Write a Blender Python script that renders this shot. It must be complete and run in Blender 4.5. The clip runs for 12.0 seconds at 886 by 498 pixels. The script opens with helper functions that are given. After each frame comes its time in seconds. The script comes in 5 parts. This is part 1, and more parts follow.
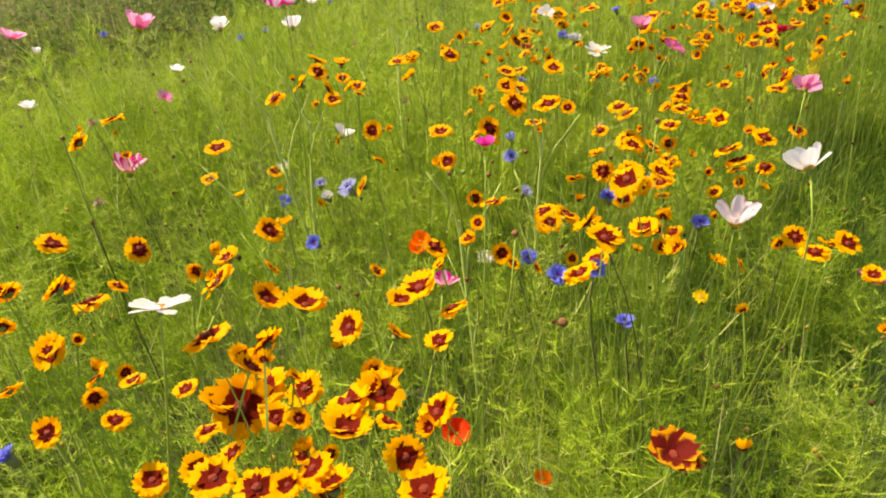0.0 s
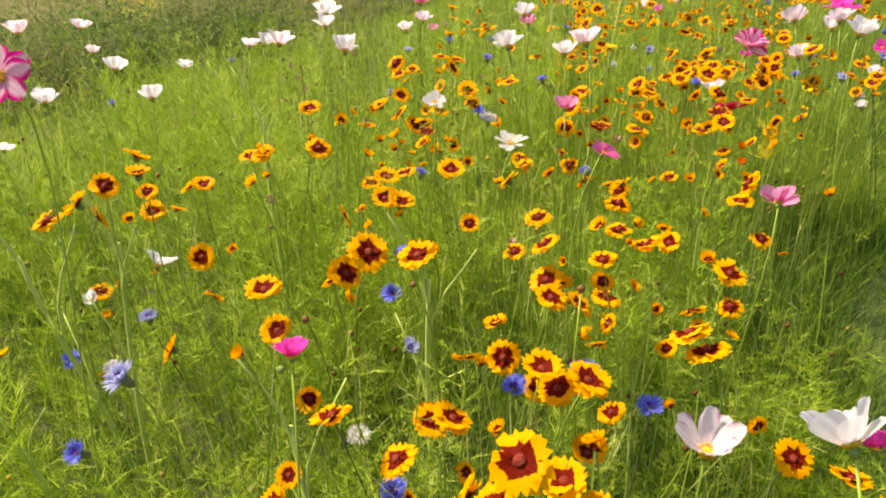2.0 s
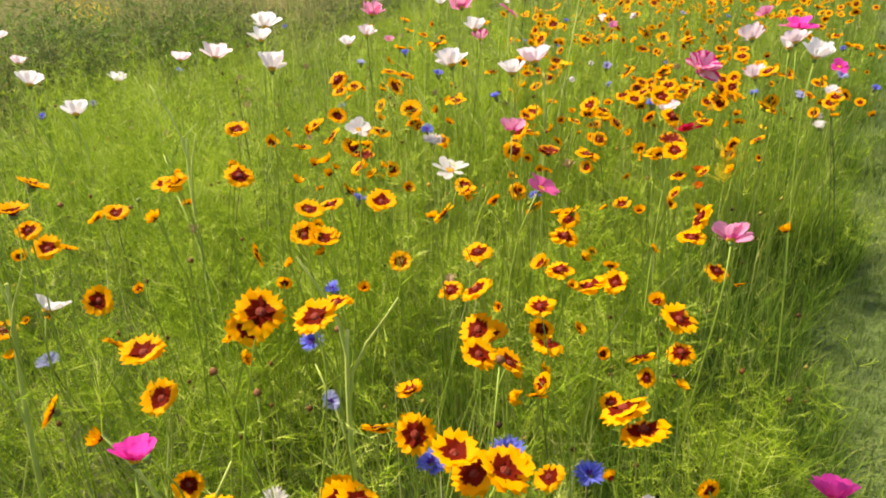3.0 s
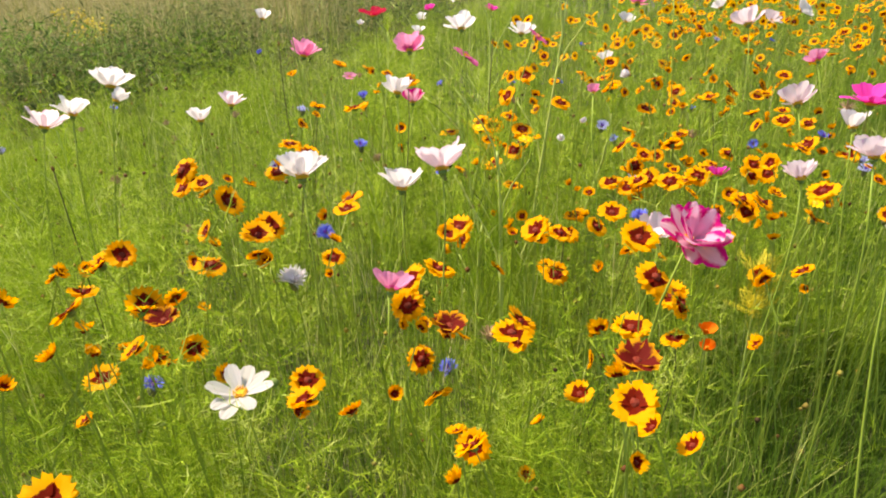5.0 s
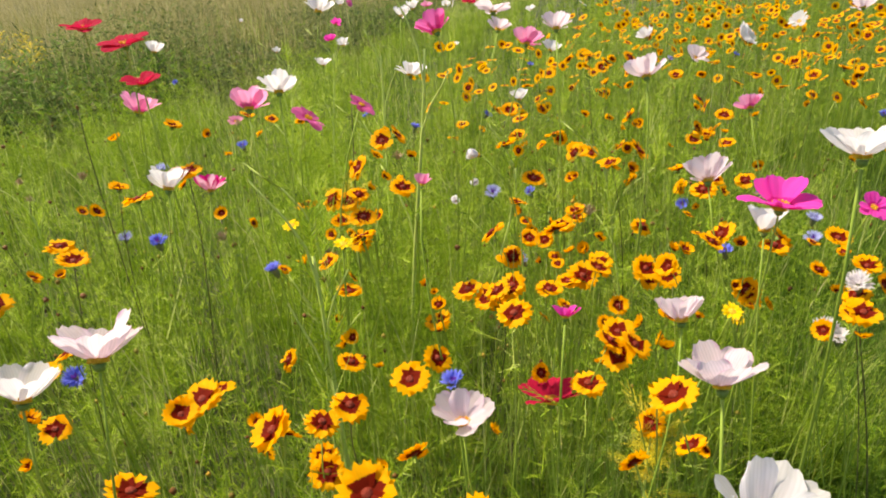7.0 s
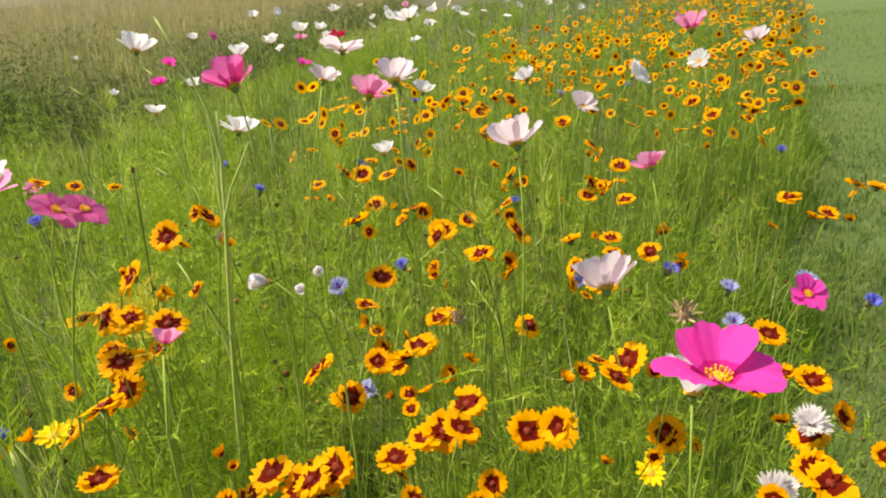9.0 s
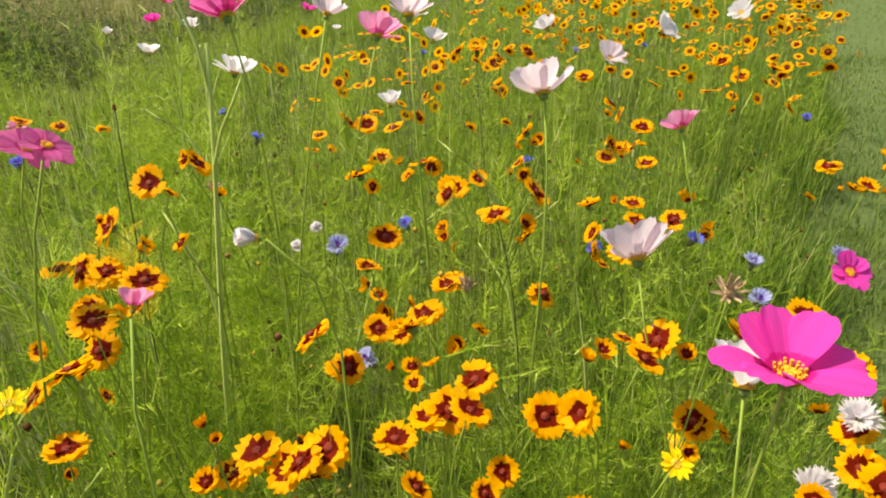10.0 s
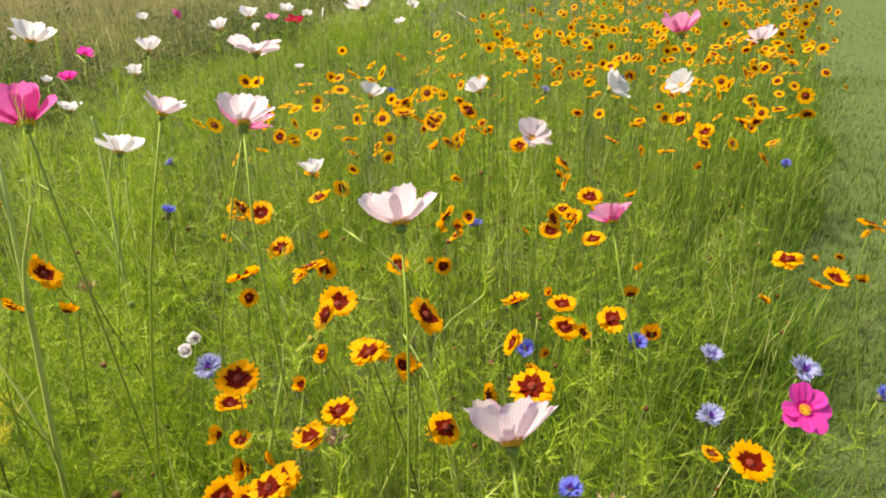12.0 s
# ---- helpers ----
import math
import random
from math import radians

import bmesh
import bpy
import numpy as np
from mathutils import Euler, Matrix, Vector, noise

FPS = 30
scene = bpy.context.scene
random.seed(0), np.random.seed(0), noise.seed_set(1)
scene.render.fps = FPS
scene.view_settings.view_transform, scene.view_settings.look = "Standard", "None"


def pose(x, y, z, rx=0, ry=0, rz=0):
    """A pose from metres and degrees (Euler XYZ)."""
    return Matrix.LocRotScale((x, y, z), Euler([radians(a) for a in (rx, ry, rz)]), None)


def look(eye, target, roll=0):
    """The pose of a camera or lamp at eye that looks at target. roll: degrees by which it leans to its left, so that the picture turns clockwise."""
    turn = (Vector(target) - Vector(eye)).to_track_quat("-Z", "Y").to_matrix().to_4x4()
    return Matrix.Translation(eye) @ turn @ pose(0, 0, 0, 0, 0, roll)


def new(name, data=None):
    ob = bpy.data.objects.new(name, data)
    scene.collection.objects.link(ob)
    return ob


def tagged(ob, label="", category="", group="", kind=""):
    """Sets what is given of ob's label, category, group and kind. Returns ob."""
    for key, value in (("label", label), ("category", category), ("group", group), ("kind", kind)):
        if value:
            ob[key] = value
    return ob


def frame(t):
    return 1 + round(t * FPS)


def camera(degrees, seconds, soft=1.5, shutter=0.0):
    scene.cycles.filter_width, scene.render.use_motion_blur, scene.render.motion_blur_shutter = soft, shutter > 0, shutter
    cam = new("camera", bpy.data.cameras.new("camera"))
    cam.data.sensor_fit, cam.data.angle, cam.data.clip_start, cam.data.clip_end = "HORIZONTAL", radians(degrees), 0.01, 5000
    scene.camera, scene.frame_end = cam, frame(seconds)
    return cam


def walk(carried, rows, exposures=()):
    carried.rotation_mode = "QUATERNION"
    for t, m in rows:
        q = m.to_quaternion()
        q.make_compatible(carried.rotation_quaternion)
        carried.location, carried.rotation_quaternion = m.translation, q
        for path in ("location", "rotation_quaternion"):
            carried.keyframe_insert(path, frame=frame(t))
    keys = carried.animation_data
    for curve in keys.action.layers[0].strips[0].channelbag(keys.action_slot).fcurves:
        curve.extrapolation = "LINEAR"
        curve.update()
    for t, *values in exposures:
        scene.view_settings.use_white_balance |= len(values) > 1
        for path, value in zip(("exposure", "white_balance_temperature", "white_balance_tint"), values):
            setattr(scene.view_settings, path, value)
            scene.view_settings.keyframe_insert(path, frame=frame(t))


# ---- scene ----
cam = camera(67.1, 12.0, soft=1.95)
PATH = [
    (0, (0.498, 0.433, 0.8), (0.218, 2.173, -0.146), -4.3),
    (0.5, (0.533, 0.487, 0.793), (0.251, 2.236, -0.135), -3.8),
    (1, (0.548, 0.564, 0.787), (0.275, 2.333, -0.107), -3.9),
    (1.5, (0.559, 0.68, 0.788), (0.355, 2.475, -0.07), -3.7),
    (2, (0.564, 0.764, 0.787), (0.44, 2.577, -0.049), -2.8),
    (2.5, (0.58, 0.793, 0.791), (0.507, 2.611, -0.04), -2.3),
    (3, (0.608, 0.844, 0.789), (0.57, 2.669, -0.03), -1.8),
    (3.5, (0.681, 0.964, 0.786), (0.61, 2.794, -0.017), -0.9),
    (3.7, (0.717, 1.006, 0.788), (0.6, 2.836, -0.011), -1.2),
    (5.3, (0.788, 1.323, 0.82), (0.64, 3.149, 0.019), -2.0),
    (5.5, (0.791, 1.343, 0.823), (0.643, 3.169, 0.021), -2.2),
    (6, (0.825, 1.402, 0.827), (0.676, 3.227, 0.021), -2.7),
    (6.5, (0.913, 1.495, 0.837), (0.772, 3.322, 0.037), -3.1),
    (7, (0.988, 1.56, 0.847), (0.85, 3.392, 0.055), -3.3),
    (7.5, (1.027, 1.614, 0.858), (0.906, 3.448, 0.07), -3.3),
    (7.7, (1.041, 1.646, 0.86), (0.952, 3.482, 0.072), -3.2),
    (9.3, (1.074, 1.833, 0.833), (1.215, 3.689, 0.101), -3.2),
    (9.5, (1.073, 1.837, 0.827), (1.21, 3.69, 0.086), -2.9),
    (10, (1.068, 1.877, 0.818), (1.187, 3.685, -0.028), -1.1),
    (10.5, (1.079, 1.904, 0.812), (1.191, 3.658, -0.142), -0.7),
    (11, (1.094, 1.895, 0.803), (1.209, 3.663, -0.124), -2.5),
    (11.5, (1.114, 1.927, 0.827), (1.229, 3.707, -0.077), -2.9),
    (12, (1.188, 2.007, 0.859), (1.298, 3.836, 0.057), -2.0),
]
walk(cam, [(t, look(eye, target, roll)) for t, eye, target, roll in PATH],
     [(0, 0.90, 7900, 10), (1.5, 0.86, 7700, 10), (3, 0.86, 7400, 10), (6, 0.82, 7300, 8), (7.5, 0.66, 7200, 6), (9.5, 0.62, 7250, 5), (12, 0.73, 7300, 7)])

# ---- light ----
world = bpy.data.worlds.new("world")
scene.world = world
world.use_nodes = True
wn = world.node_tree
sky = wn.nodes.new("ShaderNodeTexSky")
sky.sky_type = "NISHITA"
sky.sun_disc = False
SUN_EL, SUN_AZ = radians(59), radians(-72)      # azimuth from +y, clockwise seen from above
sky.sun_elevation, sky.sun_rotation = SUN_EL, SUN_AZ
sky.air_density, sky.dust_density = 1.0, 2.0
wn.nodes["Background"].inputs["Strength"].default_value = 0.118
wn.links.new(sky.outputs["Color"], wn.nodes["Background"].inputs["Color"])
sun = new("sun", bpy.data.lights.new("sun", "SUN"))
sun.data.energy, sun.data.angle, sun.data.color = 4.8, radians(4), (1.0, 0.92, 0.78)
sun_way = Vector((math.sin(SUN_AZ) * math.cos(SUN_EL), math.cos(SUN_AZ) * math.cos(SUN_EL), math.sin(SUN_EL)))
sun.matrix_world = look(sun_way * 30, (0, 0, 0))


# ---- materials ----
def nodes_of(name):
    m = bpy.data.materials.new(name)
    m.use_nodes = True
    nt = m.node_tree
    return m, nt, nt.nodes, nt.nodes["Principled BSDF"], nt.nodes["Material Output"]


def ramp(nt, fac, stops):
    r = nt.nodes.new("ShaderNodeValToRGB")
    while len(r.color_ramp.elements) < len(stops):
        r.color_ramp.elements.new(0.5)
    for e, (p, c) in zip(r.color_ramp.elements, stops):
        e.position, e.color = p, (*c, 1)
    nt.links.new(fac, r.inputs[0])
    return r.outputs[0]


def maths(nt, op, a, b=None, clamp=False):
    n = nt.nodes.new("ShaderNodeMath")
    n.operation, n.use_clamp = op, clamp
    for i, v in enumerate((a, b)):
        if v is None:
            continue
        if isinstance(v, (int, float)):
            n.inputs[i].default_value = v
        else:
            nt.links.new(v, n.inputs[i])
    return n.outputs[0]


def mixed(nt, fac, a, b, kind="MIX"):
    n = nt.nodes.new("ShaderNodeMix")
    n.data_type, n.blend_type = "RGBA", kind
    for i, v in ((0, fac), (6, a), (7, b)):
        if isinstance(v, (int, float)):
            n.inputs[i].default_value = v
        elif isinstance(v, tuple):
            n.inputs[i].default_value = (*v, 1)
        else:
            nt.links.new(v, n.inputs[i])
    return n.outputs[2]


def noise_of(nt, scale, detail=3.0, vector=None):
    n = nt.nodes.new("ShaderNodeTexNoise")
    n.inputs["Scale"].default_value, n.inputs["Detail"].default_value = scale, detail
    if vector is not None:
        nt.links.new(vector, n.inputs["Vector"])
    return n.outputs["Fac"]


def place_of(nt):
    return nt.nodes.new("ShaderNodeNewGeometry").outputs["Position"]


def thin(nt, bsdf, out, colour, through_share):
    """A thin leaf or petal: part of the light goes through."""
    tr = nt.nodes.new("ShaderNodeBsdfTranslucent")
    mx = nt.nodes.new("ShaderNodeMixShader")
    mx.inputs[0].default_value = through_share
    nt.links.new(colour, bsdf.inputs["Base Color"])
    nt.links.new(colour, tr.inputs["Color"])
    nt.links.new(bsdf.outputs[0], mx.inputs[1])
    nt.links.new(tr.outputs[0], mx.inputs[2])
    nt.links.new(mx.outputs[0], out.inputs["Surface"])


def leaf_material(name, stops, patch=2.5, share=0.3, rough=0.7):
    """Leaves that differ from blade to blade and from patch to patch."""
    m, nt, ns, bsdf, out = nodes_of(name)
    geo = ns.new("ShaderNodeNewGeometry")
    spread = noise_of(nt, patch, 3.0, geo.outputs["Position"])
    tuft = noise_of(nt, patch * 4, 3.0, geo.outputs["Position"])
    a = maths(nt, "SUBTRACT", maths(nt, "MULTIPLY", geo.outputs["Random Per Island"], 0.72), 0.09)
    b = maths(nt, "MULTIPLY", maths(nt, "SUBTRACT", spread, 0.3), 0.7)
    b = maths(nt, "ADD", b, maths(nt, "MULTIPLY", maths(nt, "SUBTRACT", tuft, 0.42), 1.4))
    colour = ramp(nt, maths(nt, "ADD", a, b, True), stops)
    bsdf.inputs["Roughness"].default_value = rough
    bsdf.inputs["Specular IOR Level"].default_value = 0.16
    thin(nt, bsdf, out, colour, share)
    return m


def petal_material(name, base, edge=None, throat=None, share=0.5, vein=0.12, at=0.3):
    """A petal: along it v runs from 0 at the disc to 1 at the tip. throat: (colour, end); edge: rim colour."""
    m, nt, ns, bsdf, out = nodes_of(name)
    uv = ns.new("ShaderNodeUVMap")
    sep = ns.new("ShaderNodeSeparateXYZ")
    nt.links.new(uv.outputs[0], sep.inputs[0])
    u, v = sep.outputs[0], sep.outputs[1]
    info = ns.new("ShaderNodeObjectInfo").outputs["Random"]
    wob = noise_of(nt, 7.0, 2.0, uv.outputs[0])
    colour = mixed(nt, maths(nt, "MULTIPLY", info, 0.5), base, tuple(min(1, c * 1.15 + 0.01) for c in base))
    wave = ns.new("ShaderNodeTexWave")
    wave.inputs["Scale"].default_value, wave.inputs["Distortion"].default_value = 3.2, 1.5
    nt.links.new(uv.outputs[0], wave.inputs["Vector"])
    colour = mixed(nt, maths(nt, "MULTIPLY", wave.outputs["Fac"], vein), colour, tuple(c * 0.62 for c in base))
    if edge:
        rim = maths(nt, "ADD", maths(nt, "MULTIPLY", maths(nt, "ABSOLUTE", maths(nt, "SUBTRACT", u, 0.5)), 1.3),
                    maths(nt, "MULTIPLY", v, 0.55))
        rim = maths(nt, "ADD", rim, maths(nt, "MULTIPLY", wob, 0.35))
        fac = maths(nt, "MULTIPLY", maths(nt, "SUBTRACT", rim, 0.72 + at), 5.0, True)
        colour = mixed(nt, fac, colour, edge)
    if throat:
        col, end = throat
        lim = maths(nt, "ADD", maths(nt, "MULTIPLY", wob, 0.16), maths(nt, "MULTIPLY_ADD", info, 0.07))
        lim.node.inputs[1].links[0].from_node.inputs[2].default_value = end - 0.12
        fac = maths(nt, "MULTIPLY", maths(nt, "SUBTRACT", lim, v), 28.0, True)
        colour = mixed(nt, fac, colour, col)
    bsdf.inputs["Roughness"].default_value = 0.7
    bsdf.inputs["Specular IOR Level"].default_value = 0.1
    thin(nt, bsdf, out, colour, share)
    return m


def plain_material(name, a, b, scale=60.0, rough=0.6, bump=0.0):
    m, nt, ns, bsdf, out = nodes_of(name)
    n = noise_of(nt, scale, 4.0, place_of(nt))
    nt.links.new(mixed(nt, n, a, b), bsdf.inputs["Base Color"])
    bsdf.inputs["Roughness"].default_value = rough
    bsdf.inputs["Specular IOR Level"].default_value = 0.3
    if bump:
        bp = ns.new("ShaderNodeBump")
        bp.inputs["Strength"].default_value = bump
        bp.inputs["Distance"].default_value = 0.004
        nt.links.new(n, bp.inputs["Height"])
        nt.links.new(bp.outputs[0], bsdf.inputs["Normal"])
    return m


M_FEATHER = leaf_material("feathery_leaf", [(0.0, (0.06, 0.13, 0.010)), (0.4, (0.255, 0.385, 0.020)), (0.75, (0.44, 0.555, 0.048)), (1.0, (0.60, 0.67, 0.19))], 2.2, 0.36)
M_GRASS = leaf_material("meadow_grass", [(0.0, (0.040, 0.085, 0.010)), (0.45, (0.115, 0.21, 0.018)), (0.8, (0.21, 0.32, 0.035)), (1.0, (0.42, 0.41, 0.14))], 3.0, 0.3)
M_LAWN = leaf_material("lawn_grass", [(0.0, (0.10, 0.165, 0.030)), (0.5, (0.155, 0.235, 0.042)), (1.0, (0.28, 0.32, 0.11))], 1.7, 0.35)
M_WIRE = leaf_material("wiry_stem", [(0.0, (0.14, 0.15, 0.03)), (0.3, (0.34, 0.42, 0.06)), (0.7, (0.58, 0.64, 0.20)), (1.0, (0.72, 0.66, 0.34))], 3.0, 0.25)
M_SMALL_BUD = leaf_material("small_buds", [(0.0, (0.05, 0.03, 0.012)), (0.4, (0.14, 0.05, 0.015)), (0.7, (0.26, 0.24, 0.05)), (1.0, (0.5, 0.3, 0.04))], 4.0, 0.1)
M_ROUGH = leaf_material("rough_grass", [(0.0, (0.06, 0.09, 0.02)), (0.45, (0.19, 0.23, 0.045)), (0.75, (0.36, 0.37, 0.11)), (1.0, (0.58, 0.50, 0.26))], 1.6, 0.38)
M_WEED = leaf_material("weed_leaf", [(0.0, (0.05, 0.075, 0.025)), (0.45, (0.12, 0.165, 0.05)), (0.8, (0.25, 0.28, 0.10)), (1.0, (0.36, 0.27, 0.15))], 1.8, 0.25)
M_SHOOT = leaf_material("green_shoots", [(0.0, (0.06, 0.12, 0.02)), (0.5, (0.16, 0.28, 0.045)), (1.0, (0.34, 0.44, 0.10))], 1.8, 0.35)
M_YELLOWED = leaf_material("yellowed_leaf", [(0.0, (0.42, 0.36, 0.02)), (0.5, (0.62, 0.50, 0.03)), (1.0, (0.70, 0.62, 0.10))], 6.0, 0.35)
M_STRIP = leaf_material("strip_grass", [(0.0, (0.17, 0.24, 0.04)), (0.5, (0.33, 0.41, 0.085)), (1.0, (0.52, 0.53, 0.21))], 1.5, 0.35)
M_DRY = leaf_material("dry_grass", [(0.0, (0.20, 0.19, 0.06)), (0.5, (0.44, 0.38, 0.17)), (1.0, (0.64, 0.53, 0.30))], 1.2, 0.35)
M_STEM = plain_material("stem", (0.16, 0.24, 0.02), (0.33, 0.42, 0.065), 40)
M_PALE = plain_material("pale_stalk", (0.34, 0.44, 0.08), (0.54, 0.60, 0.19), 60)
M_STEM_DARK = plain_material("dark_stem", (0.05, 0.06, 0.02), (0.13, 0.12, 0.04), 90)
M_CALYX = plain_material("calyx", (0.10, 0.17, 0.03), (0.2, 0.27, 0.06), 150)
M_SCALES = plain_material("scaly_bud", (0.10, 0.13, 0.05), (0.26, 0.25, 0.12), 260, bump=0.6)
M_BROWN = plain_material("brown_bud", (0.10, 0.035, 0.015), (0.25, 0.11, 0.03), 200, bump=0.4)
M_ANTHER = plain_material("anther", (0.55, 0.2, 0.01), (0.9, 0.55, 0.04), 900)
M_WEED_YELLOW = plain_material("weed_yellow", (0.72, 0.5, 0.02), (0.85, 0.68, 0.06), 300, bump=0.6)
M_STRAW = plain_material("straw", (0.34, 0.22, 0.12), (0.5, 0.38, 0.24), 200, bump=0.5)
M_MAROON_DISC = plain_material("maroon_disc", (0.13, 0.010, 0.004), (0.26, 0.03, 0.008), 700, bump=0.6)
M_YELLOW_DISC = plain_material("yellow_disc", (0.75, 0.36, 0.01), (0.9, 0.6, 0.05), 700, bump=0.9)
P = {
    "coreopsis": petal_material("coreopsis_petal", (0.95, 0.46, 0.004), throat=((0.20, 0.012, 0.002), 0.41)),
    "coreopsis_dark": petal_material("mahogany_petal", (0.18, 0.012, 0.007), edge=(0.85, 0.38, 0.01), at=0.14),
    "white": petal_material("white_petal", (0.80, 0.76, 0.80), share=0.6, vein=0.2),
    "blush": petal_material("blush_petal", (0.82, 0.69, 0.77), edge=(0.72, 0.42, 0.63), share=0.6, vein=0.32, at=0.42),
    "pink": petal_material("pink_petal", (0.85, 0.33, 0.57), throat=((0.70, 0.14, 0.42), 0.3), vein=0.25, share=0.6),
    "rose": petal_material("rose_petal", (0.78, 0.15, 0.46), throat=((0.62, 0.07, 0.32), 0.3), vein=0.25, share=0.6),
    "magenta": petal_material("magenta_petal", (0.86, 0.07, 0.51), vein=0.22, throat=((0.70, 0.02, 0.30), 0.3)),
    "crimson": petal_material("crimson_petal", (0.52, 0.012, 0.06), vein=0.35),
    "bicolour": petal_material("edged_petal", (0.86, 0.50, 0.68), edge=(0.68, 0.012, 0.26), vein=0.25, at=0.07),
    "striped": petal_material("striped_petal", (0.80, 0.71, 0.77), edge=(0.55, 0.08, 0.34), vein=0.5, at=0.38),
    "blue": petal_material("cornflower_petal", (0.16, 0.19, 0.72), vein=0.3, share=0.3),
    "lilac": petal_material("lilac_petal", (0.46, 0.48, 0.78), vein=0.3),
    "violet": petal_material("violet_floret", (0.14, 0.04, 0.32), vein=0.2),
    "orange": petal_material("poppy_petal", (0.90, 0.20, 0.006), share=0.4),
    "red": petal_material("red_petal", (0.72, 0.05, 0.01), share=0.35),
    "yellow": petal_material("yellow_petal", (0.90, 0.62, 0.012), share=0.35),
}


# ---- helpers for things ----
def link(name, me, parent, m=None, label=""):
    ob = new(name, me)
    ob.parent = parent
    if m is not None:
        ob.matrix_basis = m
    return tagged(ob, label=label)


def sheet(name, pts, faces, material, uvs=None, smooth=True):
    me = bpy.data.meshes.new(name)
    me.from_pydata(pts, [], faces)
    if uvs:
        lay = me.uv_layers.new(name="UVMap")
        for lp in me.loops:
            lay.data[lp.index].uv = uvs[lp.vertex_index]
    me.materials.append(material)
    if smooth:
        me.shade_smooth()
    return me


SHARED = {}


def shared(key, make):
    if key not in SHARED:
        SHARED[key] = make()
    return SHARED[key]


def petal(material, length, width, start, lobes, notch, cup, droop, pleat, broad, seed, cols=6, rows=5, root=0.32, tip=1.16, round_off=0.16, hollow=0.22):
    """One petal along +x from the middle, upper side +z. broad: where along it is widest."""
    rnd = random.Random(seed)
    pts, uvs, faces = [], [], []
    skew = rnd.uniform(-0.06, 0.06)
    for j in range(rows + 1):
        v = j / rows
        w = (root + (1 - root) * math.sin(min(1, v / broad) * math.pi / 2) ** 1.1)
        if v > broad:
            w *= math.sqrt(max(0.0, 1 - ((v - broad) / (tip - broad)) ** 2))
        for i in range(cols + 1):
            u = i / cols * 2 - 1
            tooth = abs(math.cos(u * math.pi / 2 * lobes)) if lobes % 2 else abs(math.sin(u * math.pi / 2 * lobes))
            ln = start + length * v * (1 - notch * (1 - tooth) * v ** 3) * (1 - round_off * u * u * v)
            y = u * w * width / 2 + skew * length * v * v
            z = cup * length * (v ** 1.7) * 0.5 - droop * length * v ** 3 + width * hollow * u * u * w
            z += pleat * width * math.cos(u * math.pi * 2.5) * (0.3 + 0.7 * v) + rnd.uniform(-1, 1) * 0.012 * length * v
            pts.append((ln, y, z))
            uvs.append(((u + 1) / 2, v))
    k = cols + 1
    for j in range(rows):
        for i in range(cols):
            faces.append((j * k + i, j * k + i + 1, (j + 1) * k + i + 1, (j + 1) * k + i))
    return sheet("petal", pts, faces, material, uvs)


def dome(name, r, h, material, rings=3, sides=9, bumps=0.0, under=0.25, seed=1):
    """A low dome on the flower's plane, closed below."""
    rnd = random.Random(seed)
    pts, faces = [], []
    for j in range(rings + 1):
        a = (j / rings) * math.pi / 2
        for i in range(sides):
            b = 2 * math.pi * (i + 0.5 * (j % 2)) / sides
            s = 1 + bumps * rnd.uniform(-1, 1)
            pts.append((r * math.cos(a * 0.94) * s * math.cos(b), r * math.cos(a * 0.94) * s * math.sin(b), h * math.sin(a) * (1 + bumps * rnd.uniform(-1, 1))))
    for j in range(rings):
        for i in range(sides):
            n = (i + 1) % sides
            faces.append((j * sides + i, j * sides + n, (j + 1) * sides + n, (j + 1) * sides + i))
    faces.append(tuple(range(rings * sides, (rings + 1) * sides)))
    pts.append((0, 0, -under * r))
    for i in range(sides):
        faces.append((len(pts) - 1, (i + 1) % sides, i))
    return sheet(name, pts, faces, material)


def tube_mesh(name, pts, r0, r1, material, sides=5):
    """A tapered stem along a line of points."""
    verts, faces = [], []
    n = len(pts)
    for j, p in enumerate(pts):
        d = (pts[min(j + 1, n - 1)] - pts[max(j - 1, 0)]).normalized()
        a = d.orthogonal().normalized()
        b = d.cross(a)
        r = r0 + (r1 - r0) * j / (n - 1)
        for i in range(sides):
            t = 2 * math.pi * i / sides
            verts.append(p + (a * math.cos(t) + b * math.sin(t)) * r)
    for j in range(n - 1):
        for i in range(sides):
            m = (i + 1) % sides
            faces.append((j * sides + i, j * sides + m, (j + 1) * sides + m, (j + 1) * sides + i))
    faces.append(tuple(range((n - 1) * sides, n * sides)))
    return sheet(name, verts, faces, material)


def bend(base, head, way, n=8):
    """Points of a stem that leaves the ground upright and enters the head along its own way."""
    h = (head - base).length
    p1, p2 = base + Vector((0, 0, 0.5 * h)), head - way * 0.16 * h - Vector((0, 0, 0.04 * h))
    out = []
    for i in range(n + 1):
        t = i / n
        s = 1 - t
        out.append(base * s ** 3 + p1 * 3 * s * s * t + p2 * 3 * s * t * t + head * t ** 3)
    return out


def facing(tilt, az, spin):
    """The turn of a flower head that leans by tilt degrees towards az (0: towards -y, 90: towards +x)."""
    t, a = radians(tilt), radians(az)
    n = Vector((math.sin(t) * math.sin(a), -math.sin(t) * math.cos(a), math.cos(t)))
    return n, (n.to_track_quat("Z", "Y").to_matrix().to_4x4() @ Matrix.Rotation(spin, 4, "Z"))


FL = random.Random(5)


